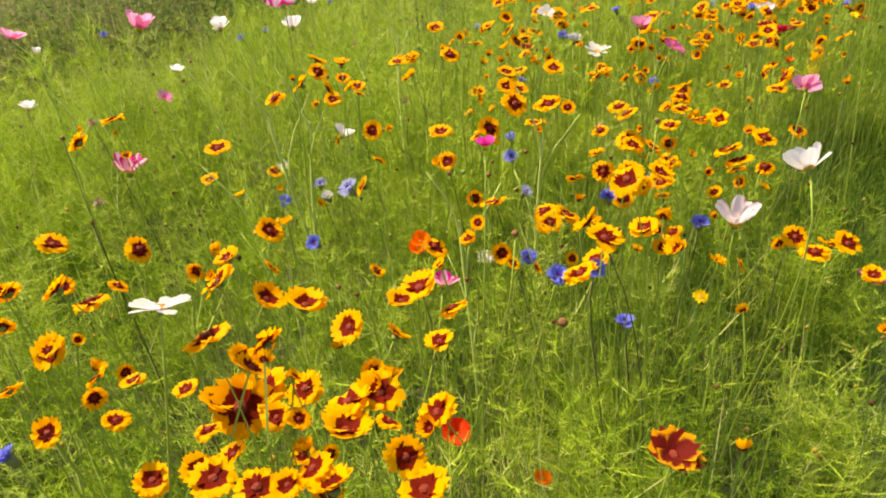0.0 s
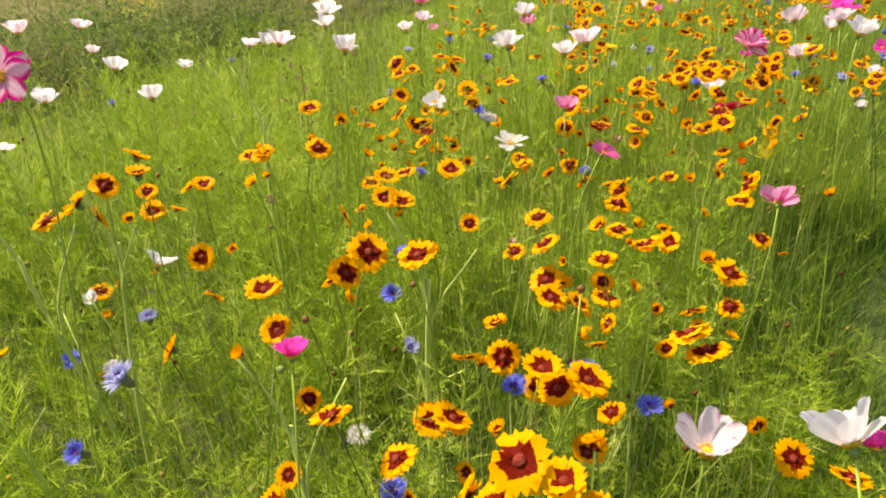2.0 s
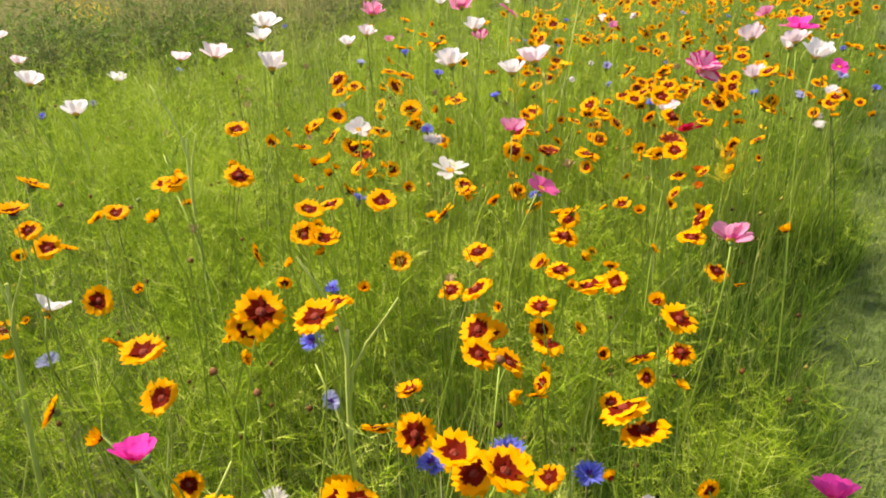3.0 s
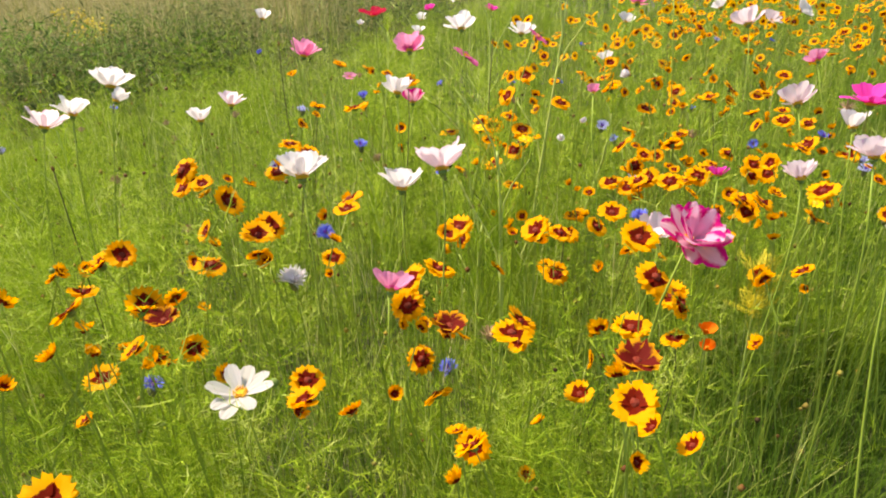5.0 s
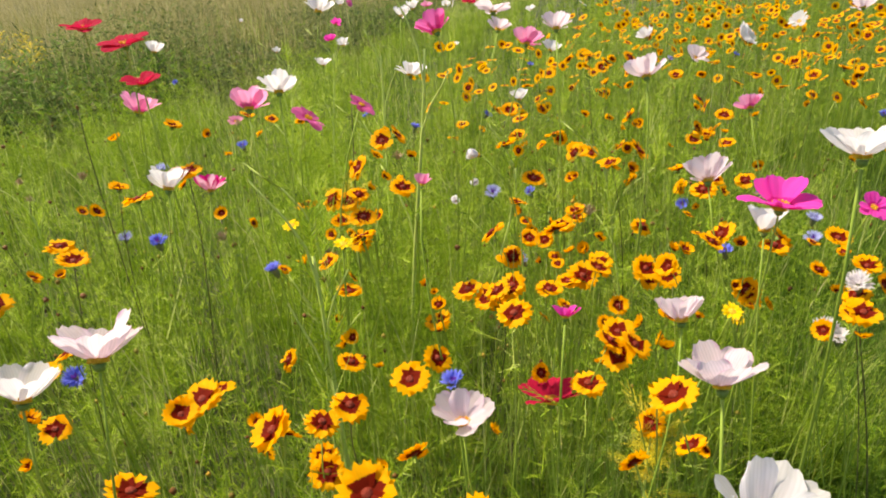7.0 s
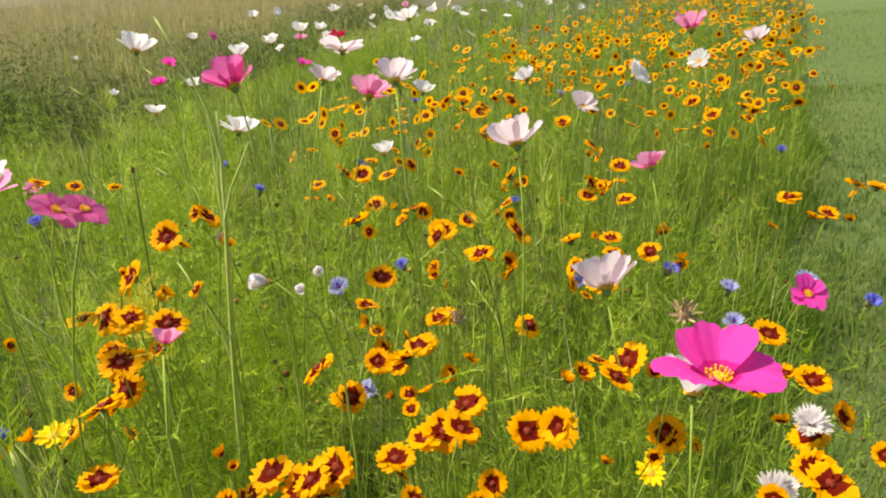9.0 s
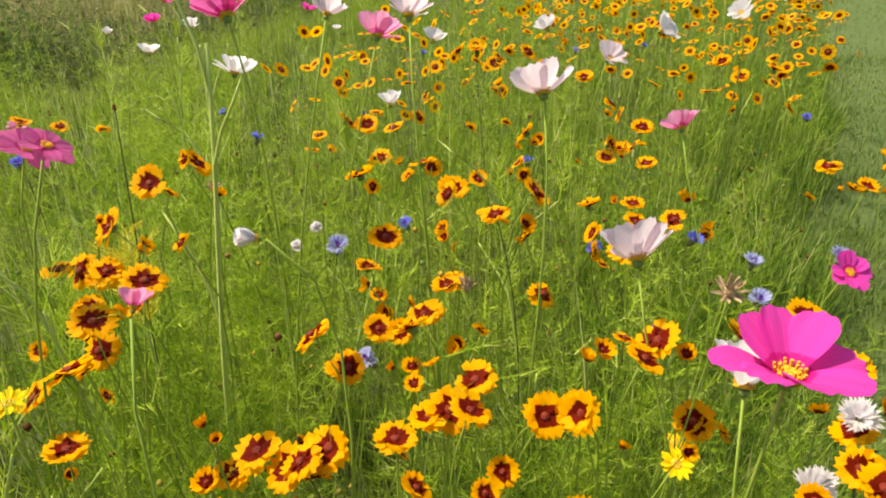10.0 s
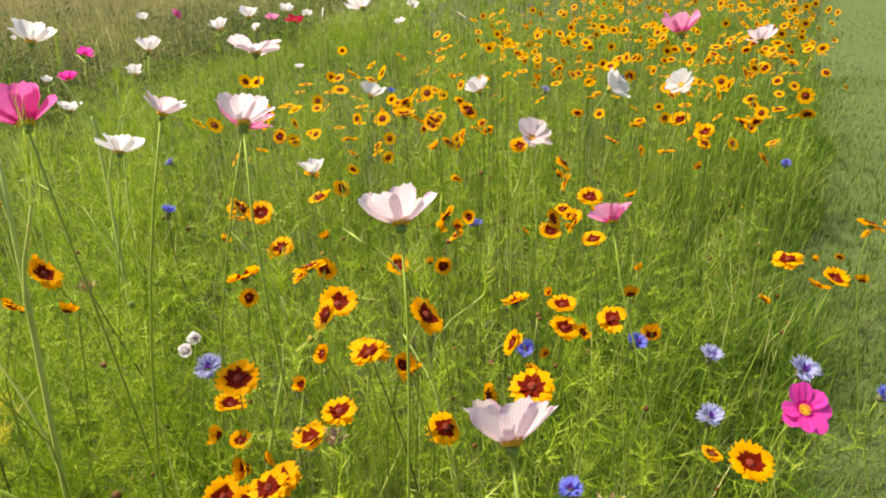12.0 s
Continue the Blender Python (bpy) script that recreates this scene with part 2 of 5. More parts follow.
def stalk(kind, label, category, group, x, y, z, tilt, az, r0, r1, stem_mat, gap=0.004):
    """An Empty on the ground with its stem, and the pose of the head in it."""
    h = z
    base = Vector((x + FL.uniform(-0.1, 0.1) * h * 1.6, y + FL.uniform(-0.1, 0.1) * h * 1.6, 0.0))
    thing = tagged(new(kind), label, category, group)
    thing.empty_display_size = 0.05
    thing.location = base
    n, turn = facing(tilt, az, FL.uniform(0, 6.28))
    head = Vector((x, y, z)) - base
    link("stem", tube_mesh("stem", bend(Vector((0, 0, 0)), head - n * gap, n), r0, r1, stem_mat), thing)
    return thing, Matrix.Translation(head) @ turn


def ring(thing, head, meshes, count, open_deg, name="petal", size=1.0, jitter=6.0, skip=0, lift=0.0, phase=0.0):
    """Petals round a head; open_deg is how far they rise from its plane."""
    for k in range(count):
        if k < skip:
            continue
        a = 2 * math.pi * k / count + radians(FL.uniform(-jitter, jitter)) + phase
        s = size * FL.uniform(0.93, 1.06)
        m = head @ Matrix.Rotation(a, 4, "Z") @ Matrix.Translation((0, 0, lift + 0.0004 * (k % 2)))
        m = m @ Matrix.Rotation(-radians(open_deg + FL.uniform(-jitter, jitter)), 4, "Y")
        m = m @ Matrix.Rotation(radians(FL.uniform(-1.4, 1.4) * jitter), 4, "X") @ Matrix.Diagonal((s, s, s, 1))
        link(name, meshes[FL.randrange(len(meshes))], thing, m)


CO_SPOTS = []
CO_LABEL = {
    "coreopsis": "golden yellow coreopsis flower with a maroon eye on a thin stem",
    "coreopsis_dark": "mahogany red coreopsis flower with a narrow gold rim",
}


def co(x, y, z, d=3.4, tilt=None, az=None, tone="coreopsis", open_deg=None):
    """A coreopsis flower, d centimetres across."""
    tilt = FL.triangular(0, 68, 18) if tilt is None else tilt
    az = FL.triangular(-170, 170, 0) if az is None else az
    CO_SPOTS.append((x, y, z))
    thing, head = stalk("coreopsis_flower", CO_LABEL[tone], "flower", "coreopsis flowers in the meadow", x, y, z, tilt, az, 0.0009, 0.0006, M_STEM if FL.random() < 0.93 else M_STEM_DARK)
    meshes = [shared(("co", tone, i), lambda: petal(P[tone], 0.0144, 0.0176, 0.0020, 3, 0.26, 0.08, 0.07, 0.04, 0.78, 20 + i, 6, 4, 0.5, 1.16, 0.16, 0.05 + 0.05 * (i % 3))) for i in range(5)]
    s = d / 3.0
    ring(thing, head, meshes, 8, FL.triangular(-22, 34, 2) if open_deg is None else open_deg, size=s, jitter=11, skip=FL.choice((0, 0, 0, 0, 0, 1)))
    disc = shared(("co_disc",), lambda: dome("disc", 0.0036, 0.0026, M_MAROON_DISC, 3, 9, 0.12))
    link("disc", disc, thing, head @ Matrix.Diagonal((s, s, s, 1)))
    cal = shared(("co_calyx",), lambda: dome("calyx", 0.0042, -0.0045, M_CALYX, 2, 8, 0.05, -0.1))
    link("calyx", cal, thing, head @ Matrix.Translation((0, 0, -0.0012)) @ Matrix.Diagonal((s, s, s, 1)))
    return thing


CS_LABEL = {
    "white": "white cosmos flower with broad notched petals and yellow disc",
    "blush": "pale blush pink cosmos flower on a slender green stem",
    "pink": "soft pink cosmos flower with broad pleated petals on its stem",
    "rose": "rose pink cosmos flower with broad petals on its stem",
    "magenta": "bright magenta cosmos flower with a golden yellow disc",
    "crimson": "deep crimson cosmos flower with a yellow disc on its stem",
    "bicolour": "pink cosmos flower with crimson edged layered petals",
    "striped": "white cosmos flower with crimson streaks along its petals",
}


def anther_crown():
    """Small upright anthers in two rings on a cosmos disc."""
    rnd = random.Random(9)
    pts, faces = [], []
    for r, n, h in ((0.0058, 15, 0.0042), (0.0038, 10, 0.0048)):
        for k in range(n):
            a = 2 * math.pi * k / n + rnd.uniform(-0.1, 0.1)
            c = Vector((r * math.cos(a), r * math.sin(a), 0.0012))
            top = c + Vector((0.0008 * math.cos(a), 0.0008 * math.sin(a), h * rnd.uniform(0.8, 1.15)))
            at = len(pts)
            for q in range(4):
                d = Vector((math.cos(q * 1.571), math.sin(q * 1.571), 0)) * 0.0008
                pts += [c + d * 0.7, top + d]
            for q in range(4):
                m = (q + 1) % 4
                faces.append((at + 2 * q, at + 2 * m, at + 2 * m + 1, at + 2 * q + 1))
            faces.append((at + 1, at + 3, at + 5, at + 7))
    return sheet("anther_crown", pts, faces, M_ANTHER, None, False)


def cs(x, y, z, tone="white", d=7.0, tilt=None, az=None, open_deg=None, layers=1, slim=False, count=8, skip=0):
    """A cosmos flower, d centimetres across when flat."""
    tilt = FL.uniform(25, 55) if tilt is None else tilt
    az = FL.uniform(120, 240) if az is None else az
    op = FL.uniform(22, 45) if open_deg is None else open_deg
    cupped = op >= 34
    curl, op = (0.74, op - 17) if cupped else (0.3, op - 4)
    s = d / (6.9 if cupped else 7.0)
    n, turn = facing(tilt, az, 0)
    sink = 0.45 * 0.034 * s * (math.sin(radians(op)) + 0.45 * curl)     # the head sits below the middle of the bowl
    x, y, z = Vector((x, y, z)) - n * sink
    thing, head = stalk("cosmos_flower", CS_LABEL[tone], "flower", "cosmos flowers in the meadow", x, y, z, tilt, az, 0.0013, 0.0009, M_STEM, 0.006)
    meshes = [shared(("cs", tone, cupped, slim, i), lambda: petal(P[tone], 0.032, 0.0165 if slim else 0.0232, 0.003, 3, 0.04 if slim or tone == "magenta" else 0.07, curl * (0.75 + 0.13 * i), 0.10 + 0.05 * (i % 3), 0.022, 0.76, 40 + i, 10, 7, 0.36, 1.17, 0.14, 0.07)) for i in range(5)]
    for k in range(layers):
        ring(thing, head, meshes, count, op + k * 22, size=s * (1 - 0.13 * k), jitter=12, skip=skip, lift=0.002 * k, phase=0.39 * k)
    disc = shared(("cs_disc",), lambda: dome("disc", 0.0068, 0.0042, M_YELLOW_DISC, 4, 12, 0.14))
    eye = link("disc", disc, thing, head @ Matrix.Diagonal((s, s, s, 1)), "golden yellow disc")
    link("anther_crown", shared(("anther_crown",), anther_crown), eye, None, "crown of orange anthers")
    cal = shared(("cs_calyx",), lambda: dome("calyx", 0.0046, -0.0055, M_CALYX, 2, 8, 0.06, -0.1))
    link("calyx", cal, thing, head @ Matrix.Translation((0, 0, -0.0015)) @ Matrix.Diagonal((s, s, s, 1)))
    return thing


CF_LABEL = {
    "blue": "blue cornflower with fringed florets on a thin grey stem",
    "white": "white cornflower with fringed florets on a thin stem",
    "lilac": "faded lilac cornflower with ragged florets on its stem",
}


def cf(x, y, z, tone="blue", d=3.4, tilt=None, az=None):
    """A cornflower: an outer ring of toothed florets over a scaly bud."""
    tilt = FL.uniform(5, 45) if tilt is None else tilt
    az = FL.uniform(-80, 80) if az is None else az
    thing, head = stalk("cornflower", CF_LABEL[tone], "flower", "cornflowers in the meadow", x, y, z - 0.008, tilt, az, 0.0012, 0.0009, M_STEM_DARK if FL.random() < 0.12 else M_STEM, 0.01)
    outer = [shared(("cf", tone, i), lambda: petal(P[tone], 0.0145, 0.0125, 0.002, 5, 0.42, 0.4, 0.2, 0.09, 0.93, 70 + i, 10, 4)) for i in range(3)]
    inner = [shared(("cfi", tone), lambda: petal(P["violet" if tone != "white" else "white"], 0.008, 0.003, 0.001, 3, 0.3, 0.2, 0.1, 0.05, 0.9, 75, 2, 2))]
    s = d / 3.4
    ring(thing, head, outer, 9, 32, name="floret", size=s, jitter=16)
    ring(thing, head, inner, 6, 62, name="inner_floret", size=s, jitter=14, lift=0.001)
    bud = shared(("cf_bud",), lambda: dome("bud", 0.0052, -0.014, M_SCALES, 4, 8, 0.07, -0.2))
    link("bud", bud, thing, head @ Matrix.Translation((0, 0, 0.002)), "scaly green bud")
    return thing


def poppy(x, y, z, tone="orange", d=4.5, tilt=20, az=0, open_deg=45):
    """A four-petalled poppy."""
    lab = {"orange": "orange poppy with four silky cupped petals on its stem", "red": "small red ruffled flower on a thin stem in the meadow"}[tone]
    thing, head = stalk("poppy_flower", lab, "flower", "poppies in the meadow", x, y, z, tilt, az, 0.0012, 0.001, M_STEM)
    meshes = [shared(("pp", tone, i), lambda: petal(P[tone], 0.024, 0.030, 0.001, 2, 0.05, 0.25, 0.12, 0.03, 0.75, 90 + i, 6, 5)) for i in range(2)]
    ring(thing, head, meshes, 4 if tone == "orange" else 7, open_deg, size=d / 4.5, jitter=8)
    link("disc", shared(("pp_disc",), lambda: dome("disc", 0.003, 0.006, M_YELLOW_DISC, 2, 7, 0.1)), thing, head)
    return thing


def marigold(x, y, z, d=3.6, tilt=20, az=0, count=13, open_deg=15):
    """A yellow daisy flower."""
    thing, head = stalk("corn_marigold", "bright yellow daisy flower on a pale green stem", "flower", "yellow daisies in the meadow", x, y, z, tilt, az, 0.0013, 0.001, M_STEM)
    meshes = [shared(("cm", i), lambda: petal(P["yellow"], 0.014, 0.0065, 0.003, 3, 0.12, 0.05, 0.1, 0.03, 0.7, 100 + i, 4, 4)) for i in range(2)]
    ring(thing, head, meshes, count, open_deg, size=d / 3.4)
    link("disc", shared(("cm_disc",), lambda: dome("disc", 0.0055, 0.003, M_YELLOW_DISC, 3, 9, 0.12)), thing, head, "deep yellow disc")
    link("calyx", shared(("cs_calyx",), lambda: dome("calyx", 0.0046, -0.0055, M_CALYX, 2, 8, 0.06, -0.1)), thing, head @ Matrix.Translation((0, 0, -0.001)))
    return thing


def bud(x, y, z, tone="brown", d=0.8):
    """A closed bud or spent head."""
    lab = {"brown": "small round red-brown coreopsis bud on a thin stem", "green": "round green cosmos bud on a slender stem", "straw": "spent straw-coloured seed head on a dry stem"}[tone]
    mat = {"brown": M_BROWN, "green": M_CALYX, "straw": M_STRAW}[tone]
    thing, head = stalk("flower_bud" if tone != "straw" else "seed_head", lab, "bud" if tone != "straw" else "seed head", "buds in the meadow", x, y, z, FL.uniform(0, 40), FL.uniform(-180, 180), 0.0009, 0.0007, M_STEM_DARK if tone != "green" and FL.random() < 0.25 else M_STEM)
    s = d / 0.8
    if tone == "straw":
        spike = [shared(("straw", i), lambda: petal(M_STRAW, 0.011, 0.0024, 0.001, 1, 0.0, 0.2, -0.1, 0.05, 0.4, 120 + i, 2, 3)) for i in range(2)]
        ring(thing, head, spike, 12, 12, name="bract", size=s * 0.9, jitter=16)
        ring(thing, head, spike, 11, 42, name="bract", size=s * 0.9, jitter=16)
        ring(thing, head, spike, 7, 70, name="bract", size=s * 0.8, jitter=14)
        link("bud", shared(("straw_bud",), lambda: dome("bud", 0.005, 0.006, M_STRAW, 3, 8, 0.08, 0.8)), thing, head)
    else:
        link("bud", shared(("bud", tone), lambda: dome("bud", 0.004, 0.0042, mat, 3, 8, 0.05, 0.9)), thing, head @ Matrix.Diagonal((s, s, s, 1)))
    return thing


# ---- ground ----
RG = np.random.default_rng(11)


def right_edge(y):
    """Where the flower bed meets the mown lawn."""
    return 0.04 + 0.62 * y + 0.28 * np.clip(2.05 - y, 0, 1) + 0.05 * np.sin(y * 3.1) + 0.03 * np.sin(y * 8.3)


def left_edge(y):
    """Where the flower bed meets the strip of shorter grass."""
    return np.interp(y, [0, 2, 3.5, 5, 6, 7, 8, 11, 14, 30], [-1.8, -1.6, -1.35, -0.95, -0.6, -0.3, 0.0, 0.7, 1.4, 4.2]) + 0.06 * np.sin(y * 2.3)


def rough_edge(y):
    """Where the strip of shorter grass meets the uncut weeds."""
    return np.interp(y, [0, 2, 3.5, 5, 6, 7, 8, 9, 11, 20, 30], [-2.7, -2.5, -2.15, -1.65, -1.25, -0.9, -0.6, -0.4, 0.0, 1.3, 2.8]) + 0.07 * np.sin(y * 3.1)


def ground_sheet():
    m, nt, ns, bsdf, out = nodes_of("meadow_soil")
    p = place_of(nt)
    n1, n2 = noise_of(nt, 1.3, 5, p), noise_of(nt, 45, 5, p)
    c = mixed(nt, n1, (0.05, 0.07, 0.02), (0.15, 0.14, 0.06))
    c = mixed(nt, maths(nt, "MULTIPLY", n2, 0.8), c, (0.05, 0.045, 0.025))
    nt.links.new(c, bsdf.inputs["Base Color"])
    bsdf.inputs["Roughness"].default_value = 0.95
    bp = ns.new("ShaderNodeBump")
    bp.inputs["Distance"].default_value = 0.02
    nt.links.new(n2, bp.inputs["Height"])
    nt.links.new(bp.outputs[0], bsdf.inputs["Normal"])
    xs = [-900, -200, -60, -20, *np.arange(-8, 9, 1.0), 20, 60, 200, 900]
    ys = [-900, -200, -60, -20, *np.arange(-8, 20, 1.0), 40, 90, 200, 900]
    pts = [(x, y, 0.006 * math.sin(x * 2.1) * math.cos(y * 1.7) - 0.01) for y in ys for x in xs]
    k = len(xs)
    faces = [(j * k + i, j * k + i + 1, (j + 1) * k + i + 1, (j + 1) * k + i) for j in range(len(ys) - 1) for i in range(k - 1)]
    ob = new("ground", sheet("ground", pts, faces, m))
    tagged(ob, "dark meadow soil with dead stalks and thatch under the flowers", "ground", kind="structure")


def lawn_sheet():
    m, nt, ns, bsdf, out = nodes_of("lawn_turf")
    p = place_of(nt)
    n1, n2, n3 = noise_of(nt, 0.8, 4, p), noise_of(nt, 9, 5, p), noise_of(nt, 140, 3, p)
    c = mixed(nt, n1, (0.065, 0.115, 0.018), (0.105, 0.165, 0.032))
    c = mixed(nt, maths(nt, "MULTIPLY", n2, 0.6), c, (0.085, 0.12, 0.025))
    c = mixed(nt, maths(nt, "MULTIPLY", n3, 0.3), c, (0.16, 0.20, 0.06))
    nt.links.new(c, bsdf.inputs["Base Color"])
    bsdf.inputs["Roughness"].default_value = 0.9
    bp = ns.new("ShaderNodeBump")
    bp.inputs["Distance"].default_value = 0.015
    nt.links.new(n3, bp.inputs["Height"])
    nt.links.new(bp.outputs[0], bsdf.inputs["Normal"])
    ys = [*np.arange(-6, 16, 0.25), 18, 22, 30, 45, 80, 150, 400]
    offs = [0, 0.15, 0.4, 1, 2, 4, 8, 20, 60, 300]
    pts = [(right_edge(y) + o, y, 0.004 + 0.008 * math.sin(o * 2.7 + y) * min(1, o)) for y in ys for o in offs]
    k = len(offs)
    faces = [(j * k + i, j * k + i + 1, (j + 1) * k + i + 1, (j + 1) * k + i) for j in range(len(ys) - 1) for i in range(k - 1)]
    ob = new("lawn", sheet("lawn", pts, faces, m))
    tagged(ob, "mown green lawn beside the flower bed", "lawn", kind="structure")


ground_sheet()
lawn_sheet()


# ---- grass and leaves ----
def raw_mesh(name, verts, tris, material):
    me = bpy.data.meshes.new(name)
    me.vertices.add(len(verts))
    me.vertices.foreach_set("co", np.ascontiguousarray(verts, dtype=np.float32).ravel())
    n = len(tris)
    me.loops.add(n * 3)
    me.loops.foreach_set("vertex_index", np.ascontiguousarray(tris, dtype=np.int32).ravel())
    me.polygons.add(n)
    me.polygons.foreach_set("loop_start", np.arange(0, n * 3, 3, dtype=np.int32))
    me.update(calc_edges=True)
    me.validate()
    me.materials.append(material)
    return me


def unit(a):
    return a / np.maximum(np.linalg.norm(a, axis=-1, keepdims=True), 1e-9)


def needles(start, way, length, width):
    """One long thin triangle for each thread leaf."""
    side = unit(np.cross(way, RG.normal(size=way.shape))) * (width / 2)[:, None]
    v = np.stack([start - side, start + side, start + way * length[:, None]], 1).reshape(-1, 3)
    t = np.arange(len(v)).reshape(-1, 3)
    return v, t


def blades(base, az, height, lean, width, parts=3):
    """Grass blades that arch over: strips that taper to a point."""
    n = len(base)
    out = np.stack([np.cos(az), np.sin(az), np.zeros(n)], 1)
    side = np.stack([-np.sin(az), np.cos(az), np.zeros(n)], 1)
    twist = RG.uniform(-1, 1, n)[:, None]
    side = unit(side + out * twist)
    verts = []
    for j in range(parts + 1):
        t = j / parts
        c = base + out * (lean * height * t * t)[:, None] + np.array([0, 0, 1.0]) * (height * (t - 0.35 * lean * t ** 3))[:, None]
        if j < parts:
            w = (width * (1 - t) ** 0.6 / 2)[:, None]
            verts += [c - side * w, c + side * w]
        else:
            verts.append(c)
    k = 2 * parts + 1
    v = np.stack(verts, 1).reshape(-1, 3)
    tri = []
    for j in range(parts - 1):
        tri += [(2 * j, 2 * j + 1, 2 * j + 3), (2 * j, 2 * j + 3, 2 * j + 2)]
    tri.append((2 * parts - 2, 2 * parts - 1, 2 * parts))
    t = (np.array(tri)[None] + (np.arange(n) * k)[:, None, None]).reshape(-1, 3)
    return v, t


def joined(pieces):
    vs, ts, at = [], [], 0
    for v, t in pieces:
        vs.append(v)
        ts.append(t + at)
        at += len(v)
    return np.concatenate(vs), np.concatenate(ts)


def bed_points(n, y0, y1, inset=0.0):
    y = RG.uniform(y0, y1, n)
    l, r = left_edge(y), right_edge(y) - 0.05
    x = l + (r - l) * RG.uniform(inset, 1, n)
    return np.stack([x, y, np.zeros(n)], 1)


def clumps(p, scale):
    """Smooth patchiness from -1 to 1."""
    x, y = p[:, 0] * scale, p[:, 1] * scale
    return (np.sin(x * 3.1 + 1.3 * np.sin(y * 2.3)) + np.sin(y * 3.7 + 1.7 * np.sin(x * 1.9) + 2) + np.sin((x + y) * 5.3 + 1)) / 3


def canopy(p):
    """Height of the leaves over the bed: lower towards the lawn."""
    e = np.clip((right_edge(p[:, 1]) - p[:, 0]) / 0.45, 0.0, 1)
    f = np.clip((p[:, 0] - left_edge(p[:, 1])) / 0.7, 0, 1)
    g = np.clip(0.62 + 0.38 * (p[:, 1] - 0.7) / 0.9, 0.62, 1)
    return (0.17 + 0.26 * e ** 0.6) * (0.5 + 0.5 * f) * g + 0.055 * clumps(p, 1.6) + 0.075 * clumps(p, 4.3)


def feathers(n_plants, y0, y1, nodes, threads, grow=1.0):
    """Plants with pairs of thread-fine divided leaves up their stems."""
    p = bed_points(n_plants, y0, y1)
    edge = right_edge(p[:, 1]) - p[:, 0]
    p = p[RG.random(n_plants) < np.clip(0.22 + 0.9 * edge, 0, 1)]     # grass takes over towards the lawn
    n_plants = len(p)
    tufts = bed_points(n_plants // 22, y0, y1)
    near = RG.random(n_plants) < 0.74
    p[near, :2] = tufts[RG.integers(0, len(tufts), near.sum()), :2] + RG.normal(0, 0.04, (near.sum(), 2))
    top = canopy(p) * RG.uniform(0.55, 1.1, n_plants)
    top[near] *= 1.14
    top *= np.where(clumps(p, 5.1) < -0.2, 0.5, 1.0)
    lean = RG.normal(0, 0.22, (n_plants, 2))
    pieces = []
    stem_top = p + np.concatenate([lean * top[:, None], top[:, None]], 1)
    pieces.append(needles(p, unit(stem_top - p), np.linalg.norm(stem_top - p, axis=1), np.full(n_plants, 0.0018 * grow)))
    k = nodes
    f = np.tile(np.linspace(0.3, 1.0, k), (n_plants, 1)) + RG.uniform(-0.04, 0.04, (n_plants, k))
    o = (p[:, None] + (stem_top - p)[:, None] * f[..., None]).reshape(-1, 3)
    for half in range(2):
        az = np.tile(np.arange(k) * 1.9 + half * math.pi, (n_plants, 1)).ravel() + RG.uniform(0, 0.9, n_plants * k)
        el = RG.uniform(0.2, 1.15, n_plants * k)
        d = np.stack([np.cos(az) * np.cos(el), np.sin(az) * np.cos(el), np.sin(el)], 1)
        ln = RG.uniform(0.04, 0.085, n_plants * k) * (1.15 - 0.5 * f.ravel())
        wd = RG.uniform(0.0008, 0.0014, n_plants * k) * grow
        pieces.append(needles(o, d, ln, wd))
        s = unit(np.cross(d, np.array([0.1, 0.2, 1.0]) + 0.3 * RG.normal(size=d.shape)))
        for q in range(threads):
            t = (q // 2 + 1) / (threads // 2 + 1)
            sg = 1 if q % 2 else -1
            w = unit(d * RG.uniform(0.6, 1.1, (len(d), 1)) + s * sg * RG.uniform(0.5, 0.9, (len(d), 1)) + 0.25 * RG.normal(size=d.shape))
            pieces.append(needles(o + d * (ln * t * 0.85)[:, None], w, ln * RG.uniform(0.35, 0.6, len(d)) * (1.1 - 0.4 * t), wd * 0.85))
    return joined(pieces)


